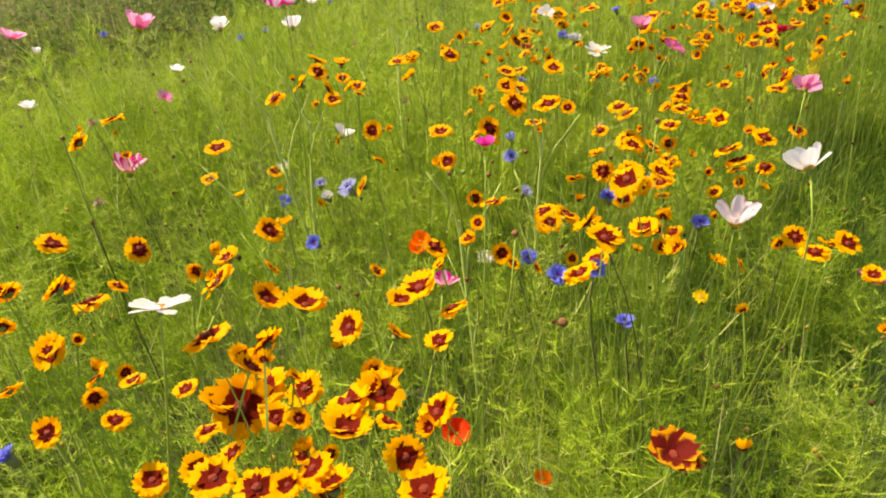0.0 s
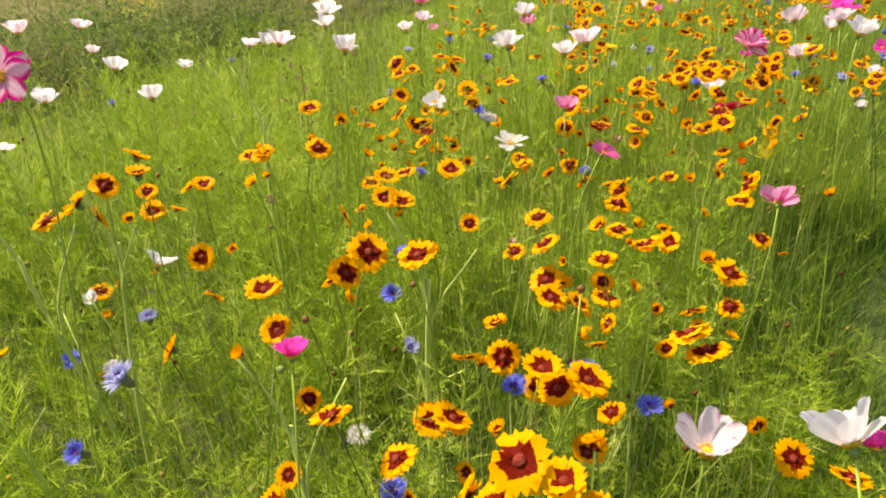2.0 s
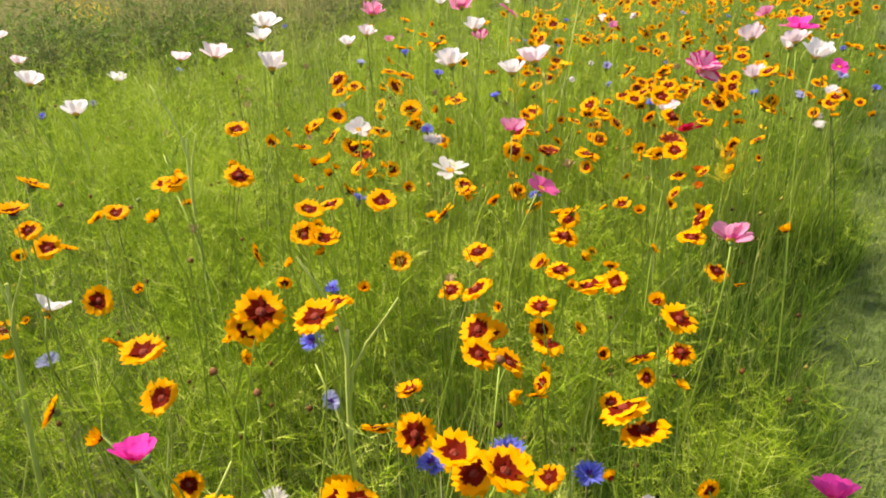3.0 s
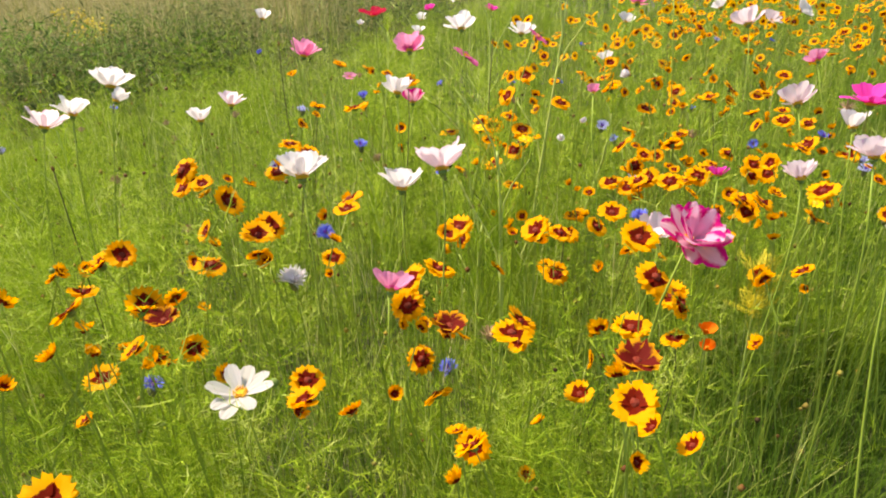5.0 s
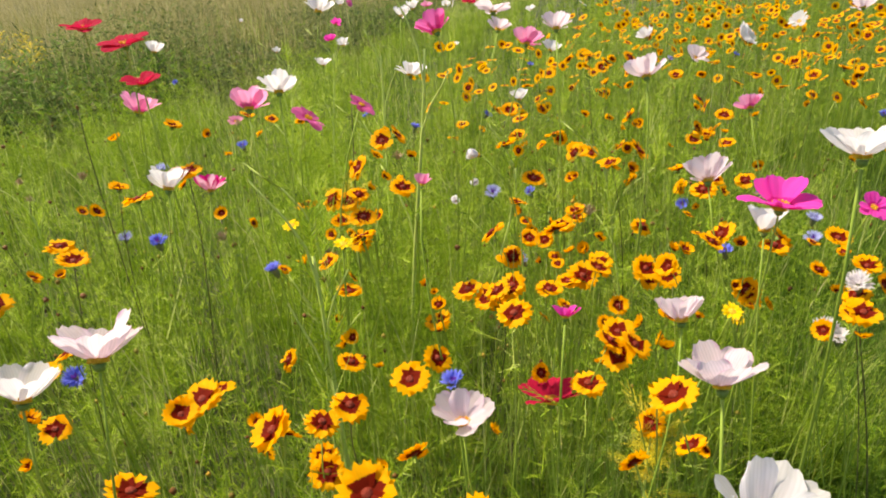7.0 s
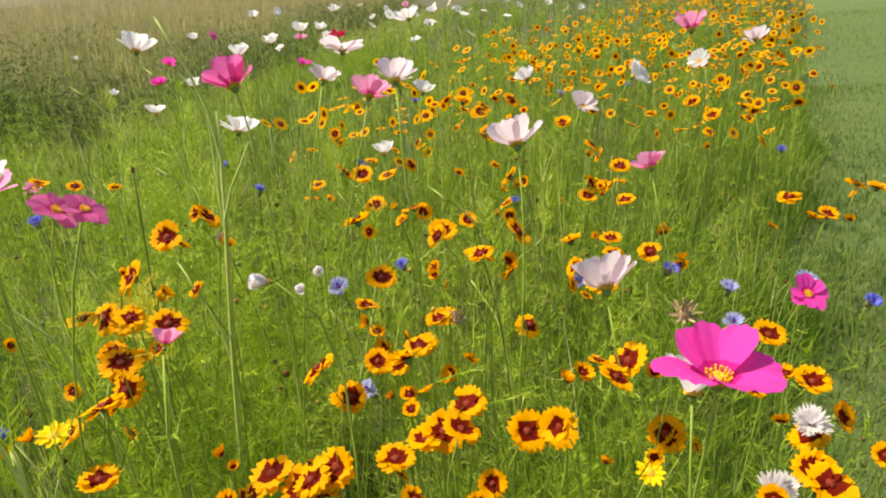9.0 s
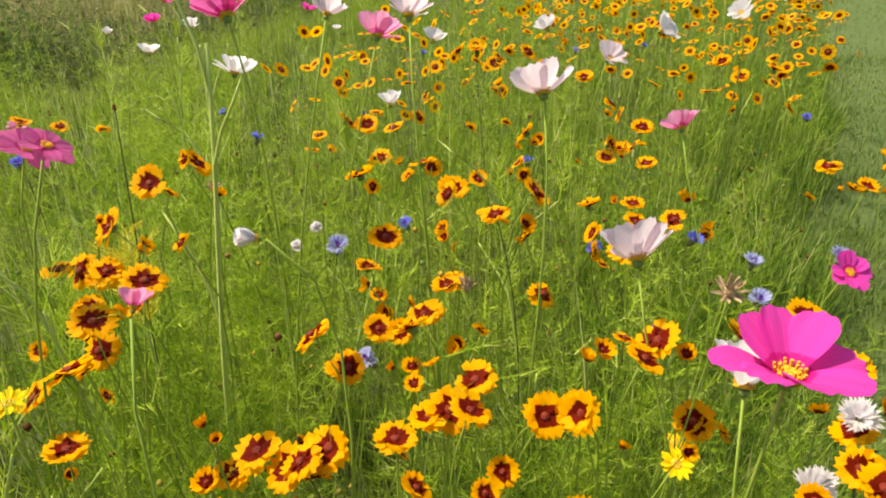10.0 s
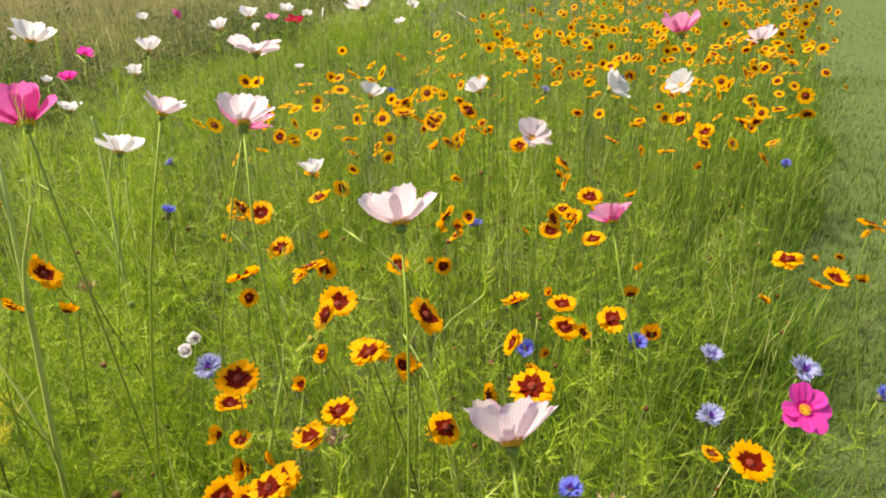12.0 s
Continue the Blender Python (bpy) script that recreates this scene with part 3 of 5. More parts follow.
def meadow_leaves():
    v, t = joined([feathers(4350, 0.75, 2.9, 9, 10), feathers(1100, -1.6, 0.75, 6, 4, 1.6), feathers(2400, 2.9, 4.6, 7, 6, 1.3), feathers(1700, 4.6, 9, 6, 4, 2.2), feathers(1100, 9, 26, 4, 4, 5.0)])
    ob = new("feathery_foliage", raw_mesh("feathery_foliage", v, t, M_FEATHER))
    tagged(ob, "bright green thread-fine cosmos and coreopsis leaves", "foliage", kind="stuff")
    ps = []
    for n, y0, y1, g in ((4500, -1.6, 0.7, 1.6), (19000, 0.7, 2.9, 1.0), (9000, 2.9, 4.6, 1.4), (12000, 4.6, 10, 2.2), (6000, 10, 28, 5)):
        p = bed_points(n, y0, y1)
        h = np.clip(canopy(p), 0.1, 1) * RG.uniform(0.3, 0.85, n) * (1.0 + 0.06 * g)
        ps.append(blades(p, RG.uniform(0, 6.283, n), h, np.abs(RG.normal(0.45, 0.3, n)), RG.uniform(0.0012, 0.0026, n) * g))
    for n, y0, y1, g in ((11000, 0.8, 3.2, 1.0), (6000, 3.0, 6.0, 1.6)):      # denser towards the lawn
        y = RG.uniform(y0, y1, n)
        p = np.stack([right_edge(y) + 0.04 - 0.6 * RG.uniform(0, 1, n) ** 1.4, y, np.zeros(n)], 1)
        h = np.clip(canopy(p), 0.08, 1) * RG.uniform(0.35, 0.9, n)
        ps.append(blades(p, RG.uniform(0, 6.283, n), h, np.abs(RG.normal(0.45, 0.3, n)), RG.uniform(0.0012, 0.0026, n) * g))
    v, t = joined(ps)
    ob = new("meadow_grass", raw_mesh("meadow_grass", v, t, M_GRASS))
    tagged(ob, "slender green grass blades between the flower stems", "grass", kind="stuff")


def lawn_grass():
    ps = []
    for n, y0, y1, w, g in ((9000, -1.6, 4.5, 4.0, 2.2), (32000, 0.9, 3.6, 1.1, 1.0), (28000, 3.0, 6.5, 2.6, 1.7), (22000, 6, 14, 6, 2.4)):
        y = RG.uniform(y0, y1, n)
        x = right_edge(y) - 0.08 + w * RG.uniform(0, 1, n) ** 1.2
        p = np.stack([x, y, np.zeros(n)], 1)
        edge = np.clip(1 - (x - right_edge(y)) / 0.35, 0, 1)
        h = RG.uniform(0.012, 0.032, n) * (1 + 1.3 * edge * RG.uniform(0, 1, n)) * g ** 0.3
        ps.append(blades(p, RG.uniform(0, 6.283, n), h, np.abs(RG.normal(0.5, 0.35, n)), RG.uniform(0.0014, 0.003, n) * g, 2))
    v, t = joined(ps)
    ob = new("lawn_grass", raw_mesh("lawn_grass", v, t, M_LAWN))
    tagged(ob, "short mown grass blades with longer tufts at the edge", "grass", kind="stuff")


def rough_points(n, y0, y1, w, gap=0.0):
    y = RG.uniform(y0, y1, n)
    return np.stack([rough_edge(y) + 0.12 - gap - w * RG.uniform(0, 1, n) ** 1.2, y, np.zeros(n)], 1)


def weed_leaves(n, y0, y1, w, g):
    """Bushy weeds: stems with many short broad leaves."""
    bush = rough_points(max(8, n // 30), y0, y1, w, 0.05)
    tall = RG.uniform(0.14, 0.58, len(bush)) * (1 + 0.35 * clumps(bush, 0.8))
    own = RG.integers(0, len(bush), n)
    off = RG.normal(0, 0.11 + 0.09 * g ** 0.5, (n, 2))
    p = bush[own] + np.concatenate([off, np.zeros((n, 1))], 1)
    top = tall[own] * np.clip(1.1 - 2.2 * (off ** 2).sum(1) / g, 0.35, 1) * RG.uniform(0.75, 1.2, n)
    k = 23
    f = RG.uniform(0.15, 1.0, (n, k))
    o = np.repeat(p[:, None], k, 1)
    o[..., 2] = f * top[:, None]
    spread = 0.09 * g ** 0.5
    o[..., :2] += RG.normal(0, spread, (n, k, 2)) * (1.15 - 0.6 * f[..., None])
    o = o.reshape(-1, 3)
    m = len(o)
    az, el = RG.uniform(0, 6.283, m), RG.uniform(-0.1, 1.1, m)
    d = np.stack([np.cos(az) * np.cos(el), np.sin(az) * np.cos(el), np.sin(el)], 1)
    s = unit(np.cross(d, RG.normal(size=d.shape)))
    ln = (RG.uniform(0.018, 0.055, m) * g ** 0.6)[:, None]
    wd = (RG.uniform(0.0014, 0.0042, m) * g ** 0.6)[:, None]
    v = np.stack([o, o + d * ln * 0.45 + s * wd, o + d * ln, o + d * ln * 0.45 - s * wd], 1).reshape(-1, 3)
    t = (np.array([(0, 1, 2), (0, 2, 3)])[None] + (np.arange(m) * 4)[:, None, None]).reshape(-1, 3)
    return v, t


def rough_grass():
    ps = []
    for n, y0, y1, w, g in ((2000, -1.6, 1.0, 3.0, 2.0), (11000, 1.5, 6, 2.0, 1.5), (5000, 1.5, 6, 5.0, 2.4), (18000, 4, 12, 5, 2.6), (12000, 11, 30, 12, 6)):
        p = rough_points(n, y0, y1, w)
        far = np.clip((rough_edge(p[:, 1]) - p[:, 0]) / 0.5, 0, 1)
        h = (0.12 + 0.32 * far) * RG.uniform(0.4, 1.2, n) * (1 + 0.4 * clumps(p, 0.9))
        ps.append(blades(p, RG.uniform(0, 6.283, n), h, np.abs(RG.normal(0.4, 0.35, n)), RG.uniform(0.002, 0.0045, n) * g, 2))
    v, t = joined(ps)
    ob = new("rough_grass", raw_mesh("rough_grass", v, t, M_ROUGH))
    tagged(ob, "tall uncut olive green grass behind the flower bed", "grass", kind="stuff")
    v, t = joined([weed_leaves(1900, 2.5, 6.5, 1.1, 1.2), weed_leaves(2300, 4.5, 11, 1.6, 1.8), weed_leaves(900, 10, 24, 3.0, 4.0)])
    ob = new("weeds", raw_mesh("weeds", v, t, M_WEED))
    tagged(ob, "bushy olive green weeds in the uncut strip", "weeds", kind="stuff")
    v, t = joined([weed_leaves(420, 2.5, 6.5, 0.5, 1.6), weed_leaves(480, 4.5, 11, 0.9, 2.4)])
    ob = new("green_shoots", raw_mesh("green_shoots", v, t, M_SHOOT))
    tagged(ob, "fresh green leafy shoots along the edge of the weeds", "weeds", kind="stuff")
    ps = []
    for n, y0, y1, w, g in ((350, 2.5, 7, 1.2, 1.0), (450, 5, 12, 2.0, 1.5)):
        p = rough_points(n, y0, y1, w, -0.15)
        ps.append(blades(p, RG.uniform(0, 6.283, n), RG.uniform(0.35, 0.75, n), np.abs(RG.normal(0.1, 0.12, n)), RG.uniform(0.003, 0.005, n) * g, 4))
    v, t = joined(ps)
    ob = new("pale_stalks", raw_mesh("pale_stalks", v, t, M_WIRE))
    tagged(ob, "tall pale stalks rising out of the weeds", "stems", kind="stuff")
    ps = []
    for n, y0, y1, w, g, gap in ((1800, 2.5, 6.5, 1.2, 1.2, 0.0), (1800, 5, 11, 1.6, 1.8, 0.1), (3500, 2.5, 9, 3.0, 1.3, 0.8), (7000, 6, 16, 8, 2.4, 1.0), (22000, 12, 60, 26, 5, 1.5)):
        p = rough_points(n, y0, y1, w, gap)
        h = RG.uniform(0.25, 0.75, n) * (1 + 0.3 * clumps(p, 0.6) + 0.25 * clumps(p, 2.3)) * (1 + p[:, 1] / 25)
        ps.append(blades(p, RG.uniform(0, 6.283, n), h, np.abs(RG.normal(0.35, 0.3, n)), RG.uniform(0.0014, 0.003, n) * g, 2))
    v, t = joined(ps)
    ob = new("dry_grass", raw_mesh("dry_grass", v, t, M_DRY))
    tagged(ob, "straw-coloured dry grass stalks standing in the rough", "grass", kind="stuff")


def strip_grass():
    """The shorter, paler grass between the bed and the weeds."""
    ps = []
    for n, y0, y1, g in ((4500, -1.6, 2, 2.2), (16000, 2, 5.5, 1.7), (12000, 5, 11, 2.8), (8000, 10, 26, 6)):
        y = RG.uniform(y0, y1, n)
        l, r = rough_edge(y) - 0.1, left_edge(y) + 0.45
        p = np.stack([l + (r - l) * RG.uniform(0, 1, n), y, np.zeros(n)], 1)
        h = (0.075 + 0.03 * clumps(p, 1.3) + 0.03 * clumps(p, 4.1)).clip(0.02, 1) * RG.uniform(0.5, 1.4, n) * g ** 0.25
        ps.append(blades(p, RG.uniform(0, 6.283, n), h, np.abs(RG.normal(0.45, 0.3, n)), RG.uniform(0.0016, 0.0034, n) * g, 2))
    v, t = joined(ps)
    ob = new("strip_grass", raw_mesh("strip_grass", v, t, M_STRIP))
    tagged(ob, "short pale green grass between flower bed and weeds", "grass", kind="stuff")


def wiry_stems():
    """Bare branching stems that stand over the leaves, with small buds at their tips."""
    ps, tips = [], []
    for n, y0, y1, g in ((700, 0.75, 2.4, 0.9), (700, 2.2, 3.6, 1.1), (900, 3.4, 7, 1.6)):
        p = bed_points(n, y0, y1, 0.03)
        h = (canopy(p) + RG.uniform(-0.04, 0.14, n)).clip(0.15, 0.6)
        az, lean = RG.uniform(0, 6.283, n), np.abs(RG.normal(0.0, 0.13, n))
        wd = RG.uniform(0.0010, 0.0024, n) * g
        ps.append(blades(p, az, h, lean, wd, 4))
        out = np.stack([np.cos(az), np.sin(az), np.zeros(n)], 1)
        for q in range(2):
            t = RG.uniform(0.45, 0.85, n)
            o = p + out * (lean * h * t * t)[:, None] + np.array([0, 0, 1.0]) * (h * (t - 0.35 * lean * t ** 3))[:, None]
            a, el = RG.uniform(0, 6.283, n), RG.uniform(0.95, 1.4, n)
            d = np.stack([np.cos(a) * np.cos(el), np.sin(a) * np.cos(el), np.sin(el)], 1)
            ln = RG.uniform(0.05, 0.14, n)
            ps.append(needles(o, d, ln, wd * 0.8))
            pick = RG.random(n) < 0.3
            tips.append((o + d * ln[:, None])[pick])
    v, t = joined(ps)
    ob = new("wiry_stems", raw_mesh("wiry_stems", v, t, M_WIRE))
    tagged(ob, "thin pale green branching stems standing over the leaves", "stems", kind="stuff")
    c = np.concatenate(tips)
    n = len(c)
    r = RG.uniform(0.0022, 0.0042, n)[:, None]
    ax = np.array([(1, 0, 0), (0, 1, 0), (-1, 0, 0), (0, -1, 0), (0, 0, 1.1), (0, 0, -1.3)])
    v = (c[:, None] + ax[None] * r[:, None]).reshape(-1, 3)
    tri = np.array([(0, 1, 4), (1, 2, 4), (2, 3, 4), (3, 0, 4), (1, 0, 5), (2, 1, 5), (3, 2, 5), (0, 3, 5)])
    t = (tri[None] + (np.arange(n) * 6)[:, None, None]).reshape(-1, 3)
    me = raw_mesh("small_buds", v, t, M_SMALL_BUD)
    me.shade_smooth()
    tagged(new("small_buds", me), "tiny brown and green coreopsis buds on wiry stems", "buds", kind="stuff")


meadow_leaves()
strip_grass()
wiry_stems()
lawn_grass()
rough_grass()


# ---- flowers, one by one ----
cs(1.097, 1.836, 0.661, "blush", 4.6, 24, 180, 48)
cs(0.736, 1.916, 0.634, "blush", 6.8, 30, 195, 44)
cs(0.965, 1.962, 0.540, "blush", 5.4, 8, 0, 44)
cs(0.455, 2.117, 0.656, "blush", 4.3, 20, 175, 45)
cs(0.146, 2.194, 0.617, "blush", 7.2, 26, 173, 40)
cs(1.243, 2.323, 0.606, "blush", 7.0, 36, 178, 44)
cs(1.185, 2.411, 0.712, "blush", 6.2, 34, 185, 42)
cs(1.082, 2.474, 0.765, "blush", 4.9, 30, 180, 40)
cs(1.010, 2.533, 0.762, "blush", 4.2, 28, 150, 46)
cs(1.325, 2.678, 0.688, "blush", 5.0, 30, 30, 32)
cs(1.008, 2.925, 0.758, "blush", 7.6, 22, 180, 22)
cs(1.889, 3.295, 0.700, "blush", 6.6, 32, 164, 36)
cs(0.402, 1.013, 0.448, "bicolour", 3.7, 36, 180, 40)
cs(0.172, 1.299, 0.704, "bicolour", 5.8, 62, 10, 12)
cs(-0.213, 1.456, 0.412, "bicolour", 8.2, 24, 193, 49)
cs(0.912, 1.675, 0.650, "bicolour", 5.3, 35, 20, 28, 2)
cs(0.668, 2.285, 0.624, "bicolour", 4.8, 20, 180, 45)
poppy(0.504, 0.984, 0.200, "orange", 2.5, 15, 16)
poppy(0.378, 1.038, 0.478, "orange", 2.5, 36, 3)
poppy(0.372, 1.046, 0.465, "orange", 2.5, 32, 21)
poppy(1.015, 1.919, 0.435, "orange", 2.5, 12, 31)
poppy(1.029, 1.947, 0.398, "orange", 2.5, 28, -24)
cf(0.045, 0.803, 0.400, "blue", 2.6)
cf(0.518, 1.031, 0.450, "blue", 3.2)
cf(0.558, 1.045, 0.450, "blue", 2.9)
cf(0.594, 1.062, 0.371, "blue", 3.1)
cf(0.487, 1.168, 0.394, "blue", 3.2)
cf(0.639, 1.201, 0.482, "blue", 3.1)
cf(0.194, 1.220, 0.388, "blue", 3.2)
cf(0.587, 1.228, 0.450, "blue", 2.9)
cf(0.717, 1.284, 0.384, "blue", 3.2)
cf(0.092, 1.380, 0.380, "blue", 2.9)
cf(0.457, 1.443, 0.424, "blue", 3.3)
cf(0.450, 1.608, 0.398, "blue", 3.2)
cf(0.464, 1.791, 0.456, "blue", 2.7)
cf(0.741, 1.878, 0.421, "blue", 2.7)
cf(0.956, 2.013, 0.539, "blue", 2.8)
cf(0.558, 2.121, 0.477, "blue", 3.3)
cf(0.579, 2.304, 0.552, "blue", 2.9)
cf(0.705, 2.343, 0.492, "blue", 3.0)
cf(1.309, 2.413, 0.470, "blue", 2.8)
cf(1.656, 2.526, 0.450, "blue", 3.0)
cf(1.428, 2.609, 0.479, "blue", 2.9)
cf(1.318, 2.654, 0.452, "blue", 2.8)
cf(0.835, 2.977, 0.528, "blue", 3.0)
cf(2.032, 3.368, 0.424, "blue", 3.0)
cf(0.254, 1.222, 0.467, "lilac", 3.7)
cf(0.416, 1.362, 0.284, "white", 3.5)
cf(0.098, 1.543, 0.338, "lilac", 3.7)
cf(0.574, 1.910, 0.508, "white", 4.2, 12, 0)
cf(1.356, 2.224, 0.456, "white", 3.7)
cf(1.392, 2.241, 0.503, "white", 3.8)
cf(1.387, 2.252, 0.429, "white", 3.5)
cf(1.032, 2.395, 0.474, "lilac", 3.0)
cf(1.483, 2.535, 0.431, "lilac", 3.7)
cf(1.571, 2.536, 0.480, "lilac", 3.8)
cf(1.552, 2.679, 0.406, "lilac", 3.7)
cs(0.443, 1.109, 0.562, "magenta", 2.9, 15, 180, 52)
cs(1.049, 1.449, 0.195, "magenta", 6.8, 30, 161, 45)
cs(1.050, 2.052, 0.575, "magenta", 2.9, 27, 166, 49)
cs(1.236, 2.110, 0.646, "magenta", 7.0, 4, 10, 27)
cs(1.499, 2.424, 0.517, "magenta", 4.5, 40, 0, 12)
cs(0.615, 3.245, 0.686, "magenta", 3.9, 33, 219, 37)
cs(0.614, 3.337, 0.716, "magenta", 3.6, 32, 176, 37)
co(0.343, 0.647, 0.557, 2.3)
co(0.325, 0.710, 0.480, 3.0)
co(0.344, 0.713, 0.480, 2.1)
co(0.370, 0.721, 0.470, 3.2)
co(0.428, 0.725, 0.469, 3.4)
co(0.274, 0.731, 0.470, 2.5)
co(0.353, 0.734, 0.473, 2.7)
co(0.299, 0.736, 0.480, 2.2)
co(0.414, 0.741, 0.480, 2.9)
co(0.224, 0.746, 0.440, 2.7)
co(0.271, 0.758, 0.480, 2.0)
co(0.369, 0.761, 0.480, 3.9)
co(0.198, 0.763, 0.480, 2.0)
co(0.285, 0.765, 0.555, 3.3)
co(0.316, 0.772, 0.480, 2.2)
co(0.397, 0.773, 0.480, 2.0)
co(0.285, 0.782, 0.480, 4.9)
co(0.429, 0.783, 0.480, 3.1)
co(0.266, 0.784, 0.480, 3.0)
co(0.364, 0.787, 0.483, 3.5)
co(0.235, 0.798, 0.480, 2.0)
co(0.295, 0.801, 0.480, 4.1)
co(0.384, 0.801, 0.480, 3.6)
co(0.077, 0.803, 0.470, 2.2)
co(0.187, 0.806, 0.480, 2.0)
co(0.153, 0.809, 0.480, 2.0)
co(0.265, 0.835, 0.478, 3.3)
co(0.425, 0.838, 0.500, 2.3)
co(0.080, 0.853, 0.469, 3.5)
co(0.276, 0.855, 0.480, 3.6)
co(0.345, 0.872, 0.488, 3.1)
co(0.383, 0.872, 0.480, 2.5)
co(0.295, 0.873, 0.420, 3.6)
co(0.022, 0.873, 0.480, 2.1)
co(0.383, 0.903, 0.493, 2.9)
co(0.292, 0.914, 0.480, 4.0)
co(0.425, 0.915, 0.480, 2.7)
co(0.051, 0.916, 0.493, 3.2)
co(0.395, 0.927, 0.492, 3.9)
co(-0.015, 0.929, 0.480, 2.7)
co(0.553, 0.936, 0.537, 3.3)
co(0.243, 0.940, 0.469, 3.7)
co(0.202, 0.964, 0.500, 2.8)
co(0.040, 0.964, 0.451, 3.9)
co(0.537, 0.973, 0.481, 3.3)
co(0.161, 1.005, 0.448, 4.3)
co(-0.025, 1.016, 0.488, 3.4)
co(0.579, 1.018, 0.555, 3.4)
co(0.764, 1.040, 0.467, 2.9)
co(0.057, 1.041, 0.469, 3.4)
co(0.211, 1.048, 0.488, 3.2)
co(0.549, 1.049, 0.494, 3.4)
co(0.807, 1.070, 0.460, 3.1)
co(0.386, 1.072, 0.456, 3.4)
co(0.196, 1.078, 0.474, 3.5)
co(0.505, 1.092, 0.489, 2.8)
co(0.635, 1.095, 0.440, 2.9)
co(0.613, 1.101, 0.462, 3.4)
co(0.568, 1.139, 0.401, 3.7)
co(0.829, 1.151, 0.416, 3.0)
co(0.634, 1.152, 0.505, 3.2)
co(0.447, 1.163, 0.467, 3.3)
co(0.639, 1.170, 0.423, 3.1)
co(0.604, 1.175, 0.499, 3.1)
co(0.640, 1.177, 0.483, 3.1)
co(0.799, 1.177, 0.412, 3.1)
co(0.617, 1.180, 0.477, 3.3)
co(0.724, 1.184, 0.508, 3.1)
co(0.713, 1.193, 0.518, 3.1)
co(0.535, 1.206, 0.429, 3.5)
co(0.577, 1.211, 0.485, 2.8)
co(0.515, 1.230, 0.406, 3.3)
co(0.076, 1.234, 0.517, 3.5)
co(0.511, 1.241, 0.562, 3.1)
co(0.609, 1.243, 0.433, 3.0)
co(0.470, 1.253, 0.560, 3.5)
co(0.508, 1.261, 0.389, 3.0)
co(0.379, 1.265, 0.479, 3.0)
co(0.373, 1.266, 0.520, 3.2)
co(-0.165, 1.289, 0.510, 3.4)
co(0.649, 1.302, 0.480, 2.9)
co(0.688, 1.313, 0.349, 3.1)
co(0.625, 1.316, 0.480, 3.1)
co(0.431, 1.329, 0.503, 3.6)
co(0.241, 1.332, 0.417, 3.2)
co(-0.151, 1.359, 0.524, 3.6)
co(-0.020, 1.369, 0.416, 3.0)
co(0.154, 1.379, 0.560, 3.1)
co(0.627, 1.383, 0.464, 3.4)
co(0.639, 1.391, 0.451, 3.6)
co(0.495, 1.393, 0.490, 3.2)
co(0.686, 1.395, 0.480, 3.0)
co(0.175, 1.398, 0.574, 2.9)
co(0.626, 1.400, 0.498, 3.3)
co(0.212, 1.400, 0.583, 3.0)
co(0.099, 1.402, 0.536, 3.5)
co(0.826, 1.417, 0.450, 3.6)
co(0.799, 1.435, 0.395, 3.0)
co(0.842, 1.442, 0.396, 3.1)
co(0.702, 1.444, 0.410, 3.5)
co(0.231, 1.462, 0.461, 3.4)
co(0.747, 1.462, 0.466, 3.5)
co(0.716, 1.468, 0.482, 3.1)
co(0.778, 1.482, 0.458, 2.9)
co(0.449, 1.494, 0.517, 3.1)
co(0.466, 1.495, 0.509, 3.5)
co(0.469, 1.512, 0.503, 3.0)
co(0.865, 1.515, 0.494, 3.1)
co(0.153, 1.521, 0.496, 3.2)
co(0.601, 1.528, 0.430, 3.2)
co(0.447, 1.530, 0.531, 3.2)
co(0.882, 1.543, 0.507, 3.6)
co(0.596, 1.552, 0.514, 2.9)
co(0.466, 1.560, 0.527, 2.8)
co(0.524, 1.565, 0.526, 3.6)
co(0.635, 1.580, 0.454, 3.6)
co(0.114, 1.584, 0.549, 3.7)
co(0.281, 1.585, 0.550, 3.2)
co(0.744, 1.610, 0.460, 3.7)
co(0.345, 1.625, 0.543, 3.6)
co(0.873, 1.625, 0.560, 3.0)
co(0.248, 1.634, 0.531, 3.5)
co(-0.029, 1.647, 0.320, 3.6)
co(0.156, 1.672, 0.479, 3.4)
co(0.970, 1.682, 0.370, 3.3)
co(0.770, 1.714, 0.450, 3.1)
co(0.770, 1.733, 0.433, 3.1)
co(0.443, 1.736, 0.560, 3.0)
co(0.628, 1.738, 0.473, 2.9)
co(0.623, 1.766, 0.475, 3.1)
co(0.299, 1.784, 0.560, 3.5)
co(0.473, 1.787, 0.532, 2.8)
co(0.803, 1.793, 0.509, 3.6)
co(0.924, 1.799, 0.561, 3.4)
co(0.456, 1.823, 0.519, 3.6)
co(0.914, 1.827, 0.495, 3.6)
co(0.730, 1.829, 0.417, 3.3)
co(0.812, 1.839, 0.494, 3.5)
co(0.435, 1.839, 0.564, 3.0)
co(0.873, 1.840, 0.411, 3.1)
co(0.917, 1.842, 0.579, 3.4)
co(0.709, 1.847, 0.535, 3.3)
co(0.439, 1.848, 0.442, 3.2)
co(0.370, 1.854, 0.412, 3.6)
co(0.398, 1.859, 0.543, 3.4)
co(0.370, 1.861, 0.513, 3.1)
co(0.702, 1.866, 0.496, 3.6)
co(0.712, 1.875, 0.428, 3.2)
co(0.979, 1.895, 0.483, 3.1)
co(1.095, 1.896, 0.603, 3.0)
co(0.492, 1.899, 0.526, 3.3)
co(0.980, 1.910, 0.435, 3.0)
